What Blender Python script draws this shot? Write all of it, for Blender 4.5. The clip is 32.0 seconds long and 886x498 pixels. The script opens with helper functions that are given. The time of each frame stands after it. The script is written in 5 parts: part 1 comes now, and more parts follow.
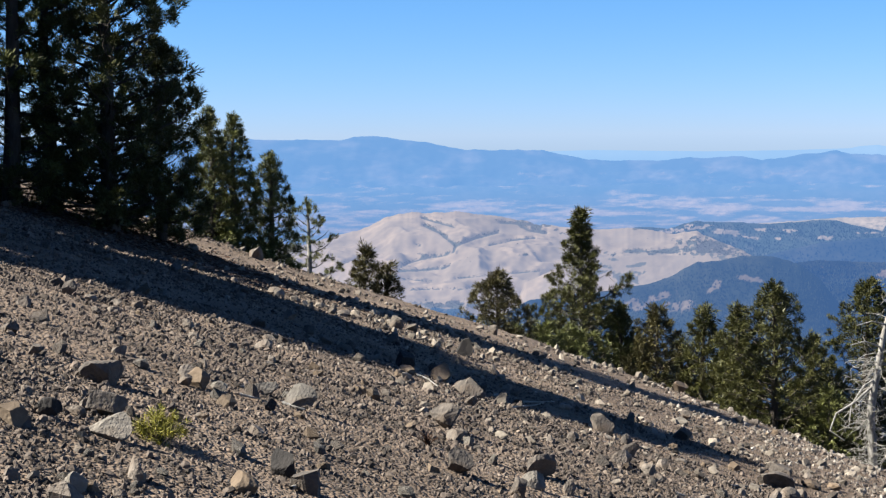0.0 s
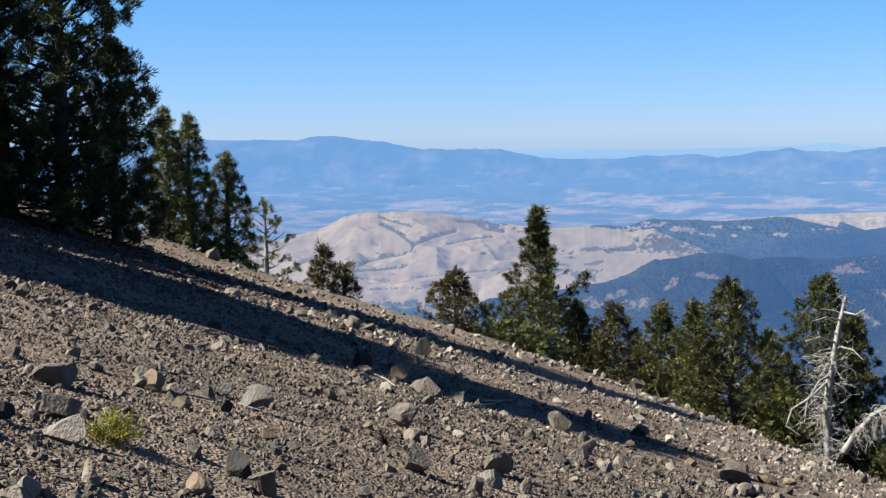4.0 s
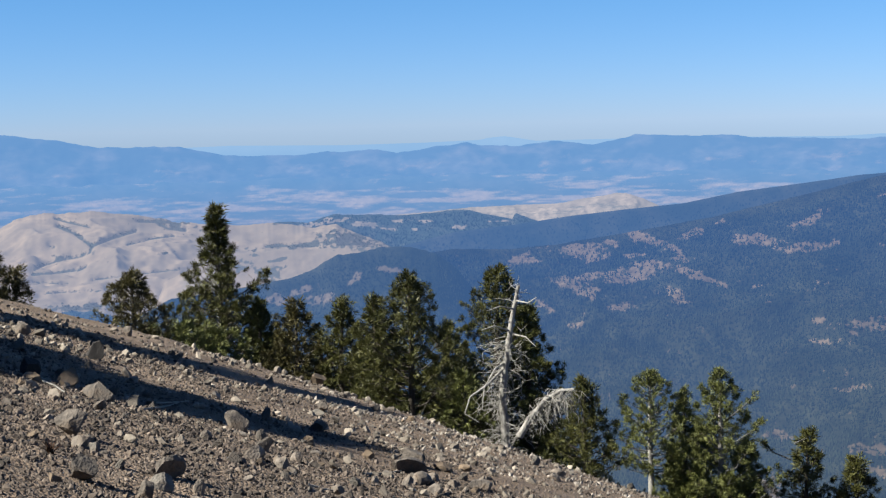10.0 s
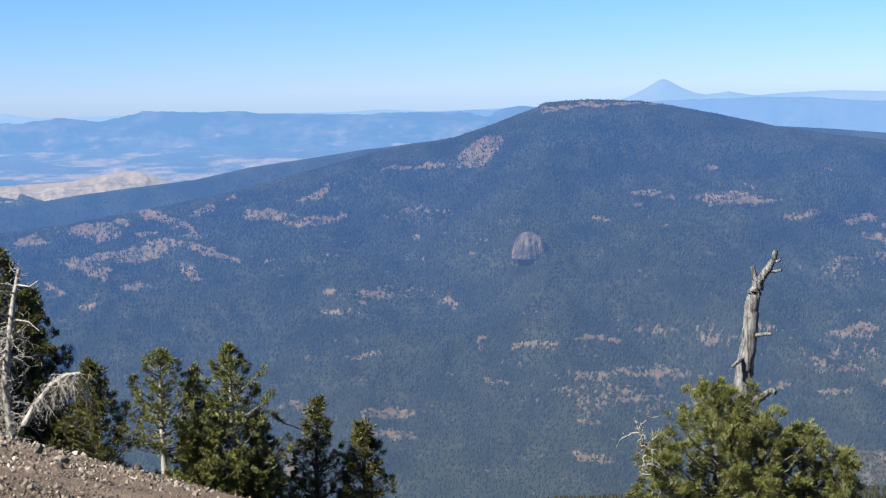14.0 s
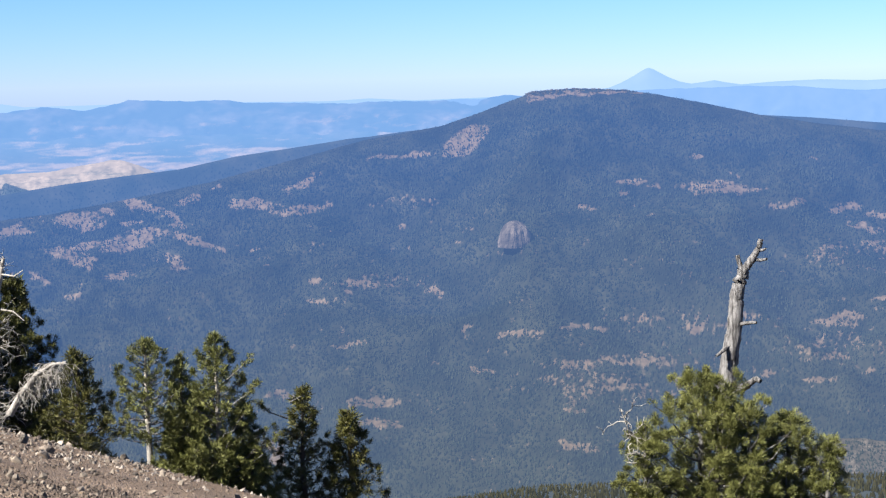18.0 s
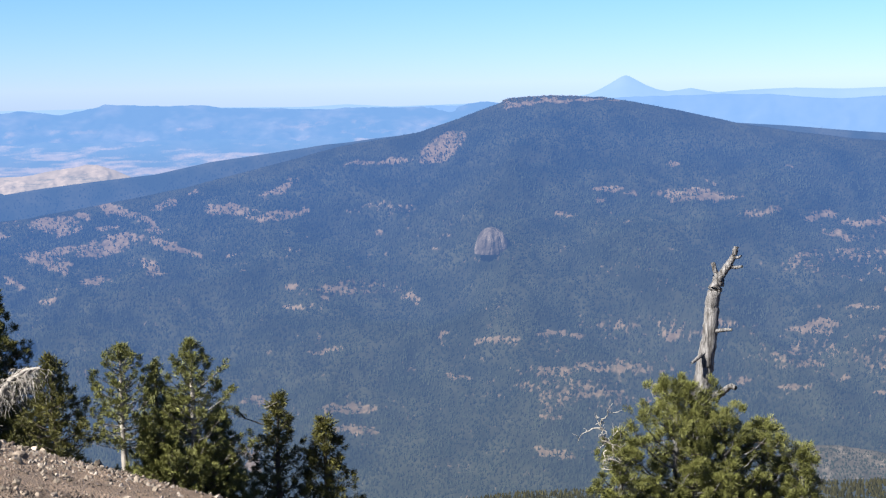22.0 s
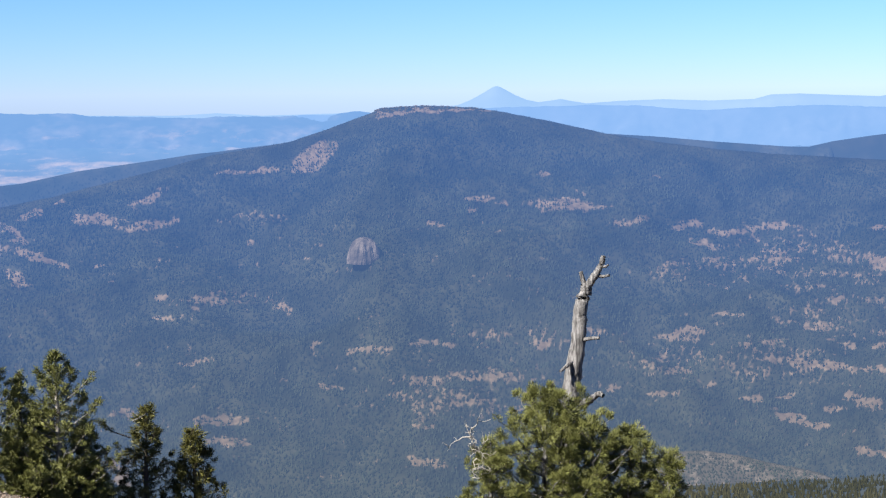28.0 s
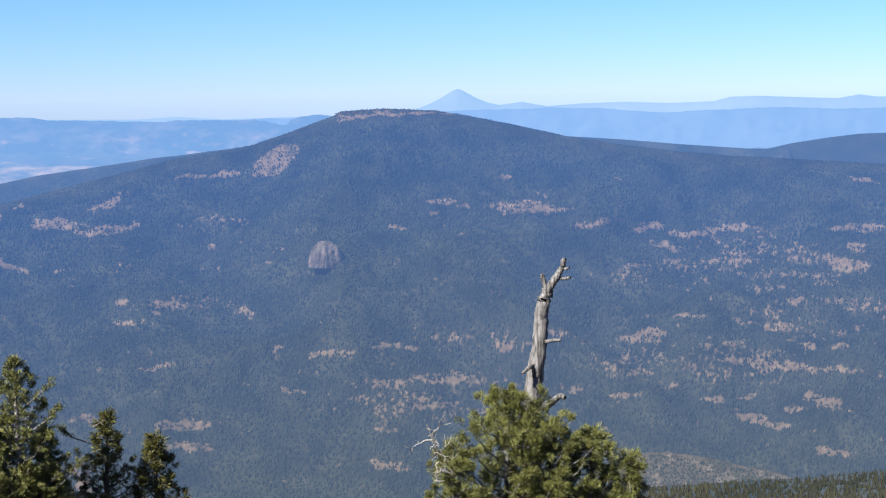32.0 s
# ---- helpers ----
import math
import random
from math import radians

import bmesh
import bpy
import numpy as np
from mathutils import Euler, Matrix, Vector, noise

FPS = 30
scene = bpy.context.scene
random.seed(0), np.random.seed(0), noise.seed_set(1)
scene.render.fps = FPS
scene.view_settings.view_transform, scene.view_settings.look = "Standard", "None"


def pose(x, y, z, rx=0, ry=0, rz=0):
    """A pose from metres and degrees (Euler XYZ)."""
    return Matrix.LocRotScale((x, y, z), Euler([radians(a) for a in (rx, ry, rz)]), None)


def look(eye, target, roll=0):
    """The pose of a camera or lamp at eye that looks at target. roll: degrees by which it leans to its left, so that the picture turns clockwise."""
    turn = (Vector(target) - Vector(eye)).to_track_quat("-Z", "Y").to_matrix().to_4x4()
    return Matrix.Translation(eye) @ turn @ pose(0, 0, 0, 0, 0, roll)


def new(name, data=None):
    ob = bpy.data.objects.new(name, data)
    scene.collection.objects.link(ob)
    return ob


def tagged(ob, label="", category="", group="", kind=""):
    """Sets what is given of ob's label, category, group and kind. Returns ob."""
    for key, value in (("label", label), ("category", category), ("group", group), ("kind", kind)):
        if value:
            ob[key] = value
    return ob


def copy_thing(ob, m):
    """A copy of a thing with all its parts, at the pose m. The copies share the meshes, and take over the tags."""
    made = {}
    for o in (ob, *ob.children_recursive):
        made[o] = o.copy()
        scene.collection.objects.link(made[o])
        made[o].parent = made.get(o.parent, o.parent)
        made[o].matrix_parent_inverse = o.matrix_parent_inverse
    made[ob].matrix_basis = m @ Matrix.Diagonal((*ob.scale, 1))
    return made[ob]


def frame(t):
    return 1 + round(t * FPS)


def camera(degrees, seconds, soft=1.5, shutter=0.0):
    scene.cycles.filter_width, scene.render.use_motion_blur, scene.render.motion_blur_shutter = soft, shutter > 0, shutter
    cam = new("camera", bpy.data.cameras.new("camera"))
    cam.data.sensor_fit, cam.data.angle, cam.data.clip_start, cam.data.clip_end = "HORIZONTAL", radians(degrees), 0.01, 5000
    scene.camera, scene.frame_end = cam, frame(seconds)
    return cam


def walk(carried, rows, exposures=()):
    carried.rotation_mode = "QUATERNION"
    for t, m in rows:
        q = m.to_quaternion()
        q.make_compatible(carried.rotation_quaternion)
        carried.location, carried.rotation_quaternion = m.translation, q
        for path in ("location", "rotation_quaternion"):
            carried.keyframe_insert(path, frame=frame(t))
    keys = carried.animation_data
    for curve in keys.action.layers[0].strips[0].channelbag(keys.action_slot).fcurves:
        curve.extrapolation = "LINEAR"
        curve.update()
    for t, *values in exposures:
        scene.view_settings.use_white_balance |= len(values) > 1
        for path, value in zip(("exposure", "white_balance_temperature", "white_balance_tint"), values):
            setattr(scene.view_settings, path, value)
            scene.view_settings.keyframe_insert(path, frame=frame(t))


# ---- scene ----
# ---- camera: stands on the slope and turns to the right about the carrier's own axis ----
cam = camera(32.85, 32.0, soft=1.3)
EYE, ARM, EV = 1.6, 0.58, 2.086
WALK = [(0.0, 0.0, -4.3, -0.626), (0.5, 0.094, -4.424, -0.826), (1.0, 0.219, -4.436, -1.273), (1.5, 0.397, -4.443, -1.232), (2.0, 0.625, -4.447, -1.222), 
    (2.5, 0.885, -4.453, -1.206), (3.0, 1.163, -4.429, -1.161), (3.5, 1.443, -4.409, -0.891), (5.5, 2.177, -4.146, -1.326), (6.0, 2.293, -4.186, -1.066), 
    (6.5, 2.421, -4.288, -1.059), (7.0, 2.911, -4.363, -1.031), (7.5, 4.627, -4.469, -1.358), (8.0, 6.534, -4.629, -0.996), (8.5, 8.218, -4.708, -1.081), 
    (9.0, 9.83, -4.733, -1.243), (9.5, 11.716, -4.702, -1.298), (10.0, 13.665, -4.726, -1.438), (10.5, 15.75, -4.719, -1.659), (11.0, 18.128, -4.76, -1.549), 
    (11.5, 20.829, -5.025, -1.529), (12.0, 23.269, -5.384, -1.688), (12.5, 25.63, -5.665, -1.848), (13.0, 27.897, -5.836, -1.958), (13.5, 30.163, -5.977, -1.75), 
    (14.0, 32.143, -6.079, -1.469), (14.5, 32.341, -6.187, -1.521), (16.5, 32.15, -6.504, -1.243), (17.0, 32.322, -6.509, -1.3), (17.5, 32.532, -6.491, -1.481), 
    (18.0, 32.673, -6.506, -1.463), (18.5, 32.826, -6.531, -1.333), (19.0, 32.981, -6.526, -1.236), (19.5, 33.123, -6.522, -1.262), (20.0, 33.232, -6.461, -1.302), 
    (20.5, 33.274, -6.378, -1.316), (21.0, 33.335, -6.27, -1.217), (21.5, 33.415, -6.242, -1.187), (22.0, 33.568, -6.288, -1.153), (22.5, 33.882, -6.335, -1.152), 
    (23.0, 34.207, -6.356, -1.113), (23.5, 34.479, -6.352, -1.229), (24.0, 34.732, -6.308, -1.269), (24.5, 35.117, -6.249, -1.139), (25.0, 35.53, -6.147, -0.979), 
    (25.5, 36.039, -6.037, -0.936), (27.5, 38.085, -6.066, -0.938), (28.0, 38.467, -5.996, -0.771), (28.5, 38.803, -5.932, -0.755), (29.0, 39.113, -5.883, -0.777), 
    (29.5, 39.361, -5.874, -0.903), (30.0, 39.576, -5.872, -0.984), (30.5, 39.698, -5.885, -1.079), (31.0, 39.773, -5.925, -0.881), (31.5, 39.822, -5.915, -0.826), 
    (32.0, 39.93, -5.902, -0.904)]


def camera_pose(az, el, lean):
    a, e = radians(az), radians(el)
    eye = Vector((ARM * math.sin(a), ARM * (math.cos(a) - 1), EYE))
    way = Vector((math.sin(a) * math.cos(e), math.cos(a) * math.cos(e), math.sin(e)))
    return look(eye, eye + way * 10, lean)


walk(cam, [(t, camera_pose(az, el, lean)) for t, az, el, lean in WALK], [(0, EV, 6500, 9), (6, EV - 0.12, 6450, 7), (8, EV - 0.19, 6450, 7), (11, EV - 0.28, 6450, 7), (12.3, EV - 0.25, 6450, 8), (13, EV - 0.11, 6480, 9), (14, EV - 0.04, 6500, 10), (17, EV + 0.14, 6560, 13), (25, EV + 0.14, 6560, 13), (28, EV + 0.05, 6560, 13), (32, EV + 0.04, 6560, 13)])

# ---- daylight ----
SUN_AZ, SUN_EL = -92.0, 43.0
world = bpy.data.worlds.new("sky")
scene.world = world
world.use_nodes = True
wn = world.node_tree.nodes
sky = wn.new("ShaderNodeTexSky")
sky.sky_type, sky.sun_disc = "NISHITA", False
sky.sun_elevation, sky.sun_rotation = radians(SUN_EL), radians(SUN_AZ)
sky.altitude, sky.air_density, sky.dust_density, sky.ozone_density = 1500, 0.8, 0.15, 3.0
tint = wn.new("ShaderNodeMix")
tint.data_type, tint.blend_type = "RGBA", "MULTIPLY"
tint.inputs["Factor"].default_value = 1.0
height = wn.new("ShaderNodeTexCoord")
split = wn.new("ShaderNodeSeparateXYZ")
lift = wn.new("ShaderNodeMapRange")
lift.inputs["From Min"].default_value, lift.inputs["From Max"].default_value = 0.0, 0.085
haze = wn.new("ShaderNodeMix")
haze.data_type = "RGBA"
haze.inputs["A"].default_value, haze.inputs["B"].default_value = (0.635, 0.780, 1.21, 1.0), (0.565, 0.900, 1.25, 1.0)
world.node_tree.links.new(height.outputs["Generated"], split.inputs["Vector"])
world.node_tree.links.new(split.outputs["Z"], lift.inputs["Value"])
world.node_tree.links.new(lift.outputs["Result"], haze.inputs["Factor"])
world.node_tree.links.new(haze.outputs["Result"], tint.inputs["B"])
world.node_tree.links.new(sky.outputs["Color"], tint.inputs["A"])
world.node_tree.links.new(tint.outputs["Result"], wn["Background"].inputs["Color"])
wn["Background"].inputs["Strength"].default_value = 0.0297
sun_data = bpy.data.lights.new("sun", "SUN")
sun_data.energy, sun_data.angle, sun_data.color = 5.0, radians(0.53), (1.0, 0.93, 0.82)
sun = new("sun", sun_data)
_s = Vector((math.sin(radians(SUN_AZ)) * math.cos(radians(SUN_EL)), math.cos(radians(SUN_AZ)) * math.cos(radians(SUN_EL)), math.sin(radians(SUN_EL))))
sun.matrix_world = look(_s * 100, (0, 0, 0))


# ---- materials ----
def material(name, dark, light, scale=4.0, fine=40.0, rough=0.9, bump=0.3, bump_scale=60.0, air=None, island=0.0, stain=None, stain_scale=0.5, spec=0.3, per_object=0.0, stretch=(1, 1, 1), cut=(0.35, 0.65), pebbles=0.0, thinner=None, soil=None, span=(2350, 3450)):
    """Two colours mixed by a broad and a fine noise, with relief; air: distance haze, painted on as sky-blue emission.
    """
    m = bpy.data.materials.new(name)
    m.use_nodes = True
    nt = m.node_tree
    n, ln = nt.nodes, nt.links.new
    b = n["Principled BSDF"]
    tc = n.new("ShaderNodeTexCoord")
    mp = n.new("ShaderNodeMapping")
    mp.inputs["Scale"].default_value = stretch
    ln(tc.outputs["Object"], mp.inputs["Vector"])

    def noise_of(s, detail=6.0):
        t = n.new("ShaderNodeTexNoise")
        t.inputs["Scale"].default_value, t.inputs["Detail"].default_value = s, detail
        ln(mp.outputs["Vector"], t.inputs["Vector"])
        return t

    def mix(fac, a, c, kind="MIX"):
        x = n.new("ShaderNodeMix")
        x.data_type, x.blend_type = "RGBA", kind
        for sock, v in ((x.inputs["Factor"], fac), (x.inputs["A"], a), (x.inputs["B"], c)):
            if isinstance(v, (float, int)):
                sock.default_value = v
            elif isinstance(v, tuple):
                sock.default_value = (*v, 1.0)
            else:
                ln(v, sock)
        return x.outputs["Result"]

    def ramp(v, lo, hi):
        r = n.new("ShaderNodeMapRange")
        r.inputs["From Min"].default_value, r.inputs["From Max"].default_value = lo, hi
        ln(v, r.inputs["Value"])
        return r.outputs["Result"]

    broad, small = noise_of(scale), noise_of(fine, 4.0)
    col = mix(ramp(broad.outputs["Fac"], *cut), dark, light)
    shade = ramp(small.outputs["Fac"], 0.25, 0.75)
    lo = tuple(c * 0.62 for c in dark)
    col = mix(shade, mix(0.5, col, lo), col)
    if stain:
        col = mix(ramp(noise_of(stain_scale).outputs["Fac"], 0.5, 0.68), col, stain)
    if soil:  # open ground where the land's own cover says so, with a ragged edge
        at = n.new("ShaderNodeAttribute")
        at.attribute_name = "bare"
        edge = n.new("ShaderNodeMath")
        edge.operation = "MULTIPLY_ADD"
        edge.inputs[1].default_value = 0.5
        ln(noise_of(0.3, 3.0).outputs["Fac"], edge.inputs[0])
        ln(at.outputs["Fac"], edge.inputs[2])
        earth = mix(shade, soil[0], mix(ramp(broad.outputs["Fac"], 0.35, 0.65), mix(0.5, soil[0], soil[1]), soil[1]))
        col = mix(ramp(edge.outputs["Value"], 0.16, 0.50), col, earth)
    height = None
    if pebbles:  # closely packed small stones of uneven tone
        for s in (pebbles, pebbles * 0.45):
            c = n.new("ShaderNodeTexVoronoi")
            c.inputs["Scale"].default_value, c.inputs["Randomness"].default_value = s, 1.0
            ln(mp.outputs["Vector"], c.inputs["Vector"])
            sep = n.new("ShaderNodeSeparateColor")
            ln(c.outputs["Color"], sep.inputs["Color"])
            col = mix(1.0, col, mix(sep.outputs["Red"], (0.78,) * 3, (1.18, 1.17, 1.15)), "MULTIPLY")
            col = mix(ramp(c.outputs["Distance"], 0.55, 1.0), col, lo)
            height = c.outputs["Distance"]
    if island:
        g = n.new("ShaderNodeNewGeometry")
        k = mix(g.outputs["Random Per Island"], (1 - island,) * 3, (1 + island,) * 3)
        col = mix(1.0, col, k, "MULTIPLY")
    if per_object:
        g = n.new("ShaderNodeObjectInfo")
        k = mix(g.outputs["Random"], (1 - per_object,) * 3, (1 + per_object, 1 + per_object * 0.9, 1 + per_object * 0.75))
        col = mix(1.0, col, k, "MULTIPLY")
    ln(col, b.inputs["Base Color"])
    b.inputs["Roughness"].default_value = rough
    b.inputs["Specular IOR Level"].default_value = spec
    if bump:
        bp = n.new("ShaderNodeBump")
        bp.inputs["Strength"].default_value = bump
        bp.inputs["Distance"].default_value = 1.0 / bump_scale
        ln(noise_of(bump_scale, 5.0).outputs["Fac"] if height is None else height, bp.inputs["Height"])
        bp.invert = height is not None
        ln(bp.outputs["Normal"], b.inputs["Normal"])
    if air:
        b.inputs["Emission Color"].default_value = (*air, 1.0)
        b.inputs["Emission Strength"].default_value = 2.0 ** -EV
    if thinner:  # less haze is painted on the nearer parts of the wide backdrop slope
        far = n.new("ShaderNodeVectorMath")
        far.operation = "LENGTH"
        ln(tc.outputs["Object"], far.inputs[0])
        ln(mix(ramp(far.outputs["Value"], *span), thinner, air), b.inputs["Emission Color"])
    return m


SCREE = material("scree_soil", (0.0924, 0.0677, 0.0499), (0.2008, 0.1511, 0.1122), 0.6, 25, 0.95, 0.9, 30, stain=(0.0880, 0.0620, 0.0410), stain_scale=0.35, pebbles=75.0)
STONE = material("grey_lava_stone", (0.0560, 0.0500, 0.0450), (0.1420, 0.1250, 0.1100), 9, 45, 0.92, 0.8, 45, per_object=0.35, stain=(0.0700, 0.0540, 0.0410), stain_scale=5.0)
GRAVEL = material("scree_gravel", (0.0465, 0.0378, 0.0318), (0.1112, 0.0889, 0.0720), 1.2, 40, 0.92, 0.3, 80, island=0.7)
RUBBLE = material("scree_rubble", (0.0750, 0.0637, 0.0524), (0.1987, 0.1740, 0.1438), 1.5, 30, 0.92, 0.4, 40, island=0.5)
CREST_GRAVEL = material("pale_crest_gravel", (0.0920, 0.0819, 0.0714), (0.2160, 0.1934, 0.1695), 1.2, 30, 0.92, 0.4, 40, island=0.5)
PALE_STONE = material("pale_stone", (0.0800, 0.0740, 0.0660), (0.1650, 0.1540, 0.1380), 8, 40, 0.92, 0.8, 45, per_object=0.25, stain=(0.0800, 0.0680, 0.0560), stain_scale=6.0)
DARK_STONE = material("dark_basalt", (0.0078, 0.0071, 0.0071), (0.0203, 0.0180, 0.0171), 6, 50, 0.85, 0.5, 60)
TAN_STONE = material("rusty_tan_stone", (0.0821, 0.0602, 0.0413), (0.1305, 0.1015, 0.0727), 5, 50, 0.9, 0.4, 60, per_object=0.25)
BARK = material("grey_pine_bark", (0.0289, 0.0242, 0.0201), (0.0727, 0.0631, 0.0531), 8, 40, 0.95, 0.8, 30, stretch=(1, 1, 0.25))
BLEACHED = material("bleached_dead_wood", (0.0270, 0.0273, 0.0285), (0.1927, 0.1952, 0.1998), 7, 45, 0.85, 0.9, 30, stretch=(3, 3, 0.4))
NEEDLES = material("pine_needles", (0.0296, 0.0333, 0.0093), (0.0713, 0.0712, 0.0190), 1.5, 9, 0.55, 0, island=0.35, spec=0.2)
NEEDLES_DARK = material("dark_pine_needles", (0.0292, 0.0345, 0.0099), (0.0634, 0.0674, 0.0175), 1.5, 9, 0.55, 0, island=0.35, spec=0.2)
# lighter copy for pines standing in sun, their lit look put into the colour
NEEDLES_SUNLIT = material("sunlit_pine_needles", (0.0486, 0.0560, 0.0152), (0.1152, 0.1246, 0.0386), 1.5, 9, 0.55, 0, island=0.35, spec=0.2)
NEEDLES_PALE = material("greyish_pine_needles", (0.0328, 0.0312, 0.0103), (0.0715, 0.0621, 0.0210), 1.5, 9, 0.55, 0, island=0.35, spec=0.2)
SHRUB = material("yellow_green_leaves", (0.1230, 0.1189, 0.0098), (0.2296, 0.2050, 0.0230), 9, 40, 0.6, 0, island=0.35)
LITTER = material("red_brown_litter", (0.0336, 0.0166, 0.0094), (0.0727, 0.0378, 0.0218), 6, 40, 0.95, 0.4, 60, island=0.5)

# distance haze for each layer of far land and its trees, put in as emission
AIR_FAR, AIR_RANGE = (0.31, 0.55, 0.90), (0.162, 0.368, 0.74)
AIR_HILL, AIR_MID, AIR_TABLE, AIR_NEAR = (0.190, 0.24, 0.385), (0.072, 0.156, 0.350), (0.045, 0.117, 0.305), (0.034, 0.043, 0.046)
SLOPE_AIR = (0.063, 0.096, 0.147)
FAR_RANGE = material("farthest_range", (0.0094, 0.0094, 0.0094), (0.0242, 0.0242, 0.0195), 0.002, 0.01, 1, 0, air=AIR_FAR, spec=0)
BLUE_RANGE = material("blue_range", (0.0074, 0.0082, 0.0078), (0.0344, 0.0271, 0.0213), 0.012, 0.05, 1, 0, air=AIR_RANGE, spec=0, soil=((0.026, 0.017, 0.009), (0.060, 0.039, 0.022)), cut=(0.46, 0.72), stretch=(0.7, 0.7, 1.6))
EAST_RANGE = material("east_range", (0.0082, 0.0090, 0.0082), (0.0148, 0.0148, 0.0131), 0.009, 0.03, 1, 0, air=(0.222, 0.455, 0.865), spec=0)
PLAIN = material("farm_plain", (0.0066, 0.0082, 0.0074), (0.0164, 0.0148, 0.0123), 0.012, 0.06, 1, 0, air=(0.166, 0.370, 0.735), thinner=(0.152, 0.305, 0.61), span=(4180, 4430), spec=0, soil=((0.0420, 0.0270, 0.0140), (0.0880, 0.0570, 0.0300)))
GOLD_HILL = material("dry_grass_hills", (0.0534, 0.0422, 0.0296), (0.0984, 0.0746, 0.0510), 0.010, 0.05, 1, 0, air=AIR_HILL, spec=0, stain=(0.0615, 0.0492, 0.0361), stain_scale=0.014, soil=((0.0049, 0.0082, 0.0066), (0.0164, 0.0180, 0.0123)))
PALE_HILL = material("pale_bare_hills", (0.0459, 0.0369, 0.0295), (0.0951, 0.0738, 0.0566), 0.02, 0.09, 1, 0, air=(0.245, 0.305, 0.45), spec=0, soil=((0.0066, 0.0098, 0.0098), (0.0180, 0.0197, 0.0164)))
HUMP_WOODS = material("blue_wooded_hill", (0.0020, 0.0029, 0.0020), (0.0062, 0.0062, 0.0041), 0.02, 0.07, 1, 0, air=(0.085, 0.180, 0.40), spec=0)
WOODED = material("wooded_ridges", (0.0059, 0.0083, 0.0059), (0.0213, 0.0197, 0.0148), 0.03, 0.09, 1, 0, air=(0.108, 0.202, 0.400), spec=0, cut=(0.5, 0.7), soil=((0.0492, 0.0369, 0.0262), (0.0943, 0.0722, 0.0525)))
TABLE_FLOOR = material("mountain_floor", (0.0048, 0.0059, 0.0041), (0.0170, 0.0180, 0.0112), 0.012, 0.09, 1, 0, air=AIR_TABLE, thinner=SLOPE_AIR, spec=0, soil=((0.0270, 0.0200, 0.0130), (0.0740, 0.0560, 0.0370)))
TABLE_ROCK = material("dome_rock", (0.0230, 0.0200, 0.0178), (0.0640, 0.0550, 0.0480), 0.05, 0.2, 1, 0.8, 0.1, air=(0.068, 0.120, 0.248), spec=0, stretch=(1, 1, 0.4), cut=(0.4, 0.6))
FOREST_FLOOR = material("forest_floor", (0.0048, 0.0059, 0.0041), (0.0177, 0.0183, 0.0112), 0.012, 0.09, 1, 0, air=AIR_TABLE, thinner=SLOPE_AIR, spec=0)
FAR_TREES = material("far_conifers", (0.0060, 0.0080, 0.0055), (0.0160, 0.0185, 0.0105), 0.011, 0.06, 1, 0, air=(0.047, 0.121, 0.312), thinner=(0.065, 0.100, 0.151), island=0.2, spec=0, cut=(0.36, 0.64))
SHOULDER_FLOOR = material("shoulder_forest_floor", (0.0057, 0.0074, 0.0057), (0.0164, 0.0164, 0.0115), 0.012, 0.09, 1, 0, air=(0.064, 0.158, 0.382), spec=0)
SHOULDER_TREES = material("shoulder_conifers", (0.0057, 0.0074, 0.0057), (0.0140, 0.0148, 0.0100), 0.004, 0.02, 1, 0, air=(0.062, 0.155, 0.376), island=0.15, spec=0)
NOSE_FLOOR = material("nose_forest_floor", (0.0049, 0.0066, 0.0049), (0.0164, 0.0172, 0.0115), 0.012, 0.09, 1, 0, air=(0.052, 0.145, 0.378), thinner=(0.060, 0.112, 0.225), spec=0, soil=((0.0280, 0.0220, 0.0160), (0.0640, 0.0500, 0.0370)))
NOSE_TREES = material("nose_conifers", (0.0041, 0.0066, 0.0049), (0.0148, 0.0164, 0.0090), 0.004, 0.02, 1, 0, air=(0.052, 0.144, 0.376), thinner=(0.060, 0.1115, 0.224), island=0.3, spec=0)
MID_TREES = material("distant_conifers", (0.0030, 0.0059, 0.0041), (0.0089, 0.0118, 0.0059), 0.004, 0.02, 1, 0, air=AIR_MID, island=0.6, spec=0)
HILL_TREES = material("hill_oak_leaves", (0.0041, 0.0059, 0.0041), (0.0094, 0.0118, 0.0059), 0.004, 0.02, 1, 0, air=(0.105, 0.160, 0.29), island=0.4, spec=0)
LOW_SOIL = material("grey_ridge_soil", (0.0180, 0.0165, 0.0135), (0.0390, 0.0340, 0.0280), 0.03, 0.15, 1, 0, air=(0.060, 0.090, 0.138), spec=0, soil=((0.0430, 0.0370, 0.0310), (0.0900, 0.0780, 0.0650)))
PALE_WOOD = material("silver_dead_wood", (0.1628, 0.1562, 0.1421), (0.2844, 0.2777, 0.2612), 6, 45, 0.85, 0.7, 40, stretch=(3, 3, 0.5))
NEAR_WOODS = material("olive_conifers", (0.0094, 0.0094, 0.0035), (0.0201, 0.0183, 0.0077), 0.01, 0.05, 1, 0, air=AIR_NEAR, island=0.5, spec=0)


# ---- small tools ----
_tab = np.random.RandomState(7).rand(256, 256)


def vnoise(x, y):
    x, y = np.asarray(x, float), np.asarray(y, float)
    i, j = np.floor(x).astype(int), np.floor(y).astype(int)
    u, v = x - i, y - j
    u, v = u * u * (3 - 2 * u), v * v * (3 - 2 * v)
    g = lambda a, b: _tab[a % 256, b % 256]
    return (g(i, j) * (1 - u) + g(i + 1, j) * u) * (1 - v) + (g(i, j + 1) * (1 - u) + g(i + 1, j + 1) * u) * v


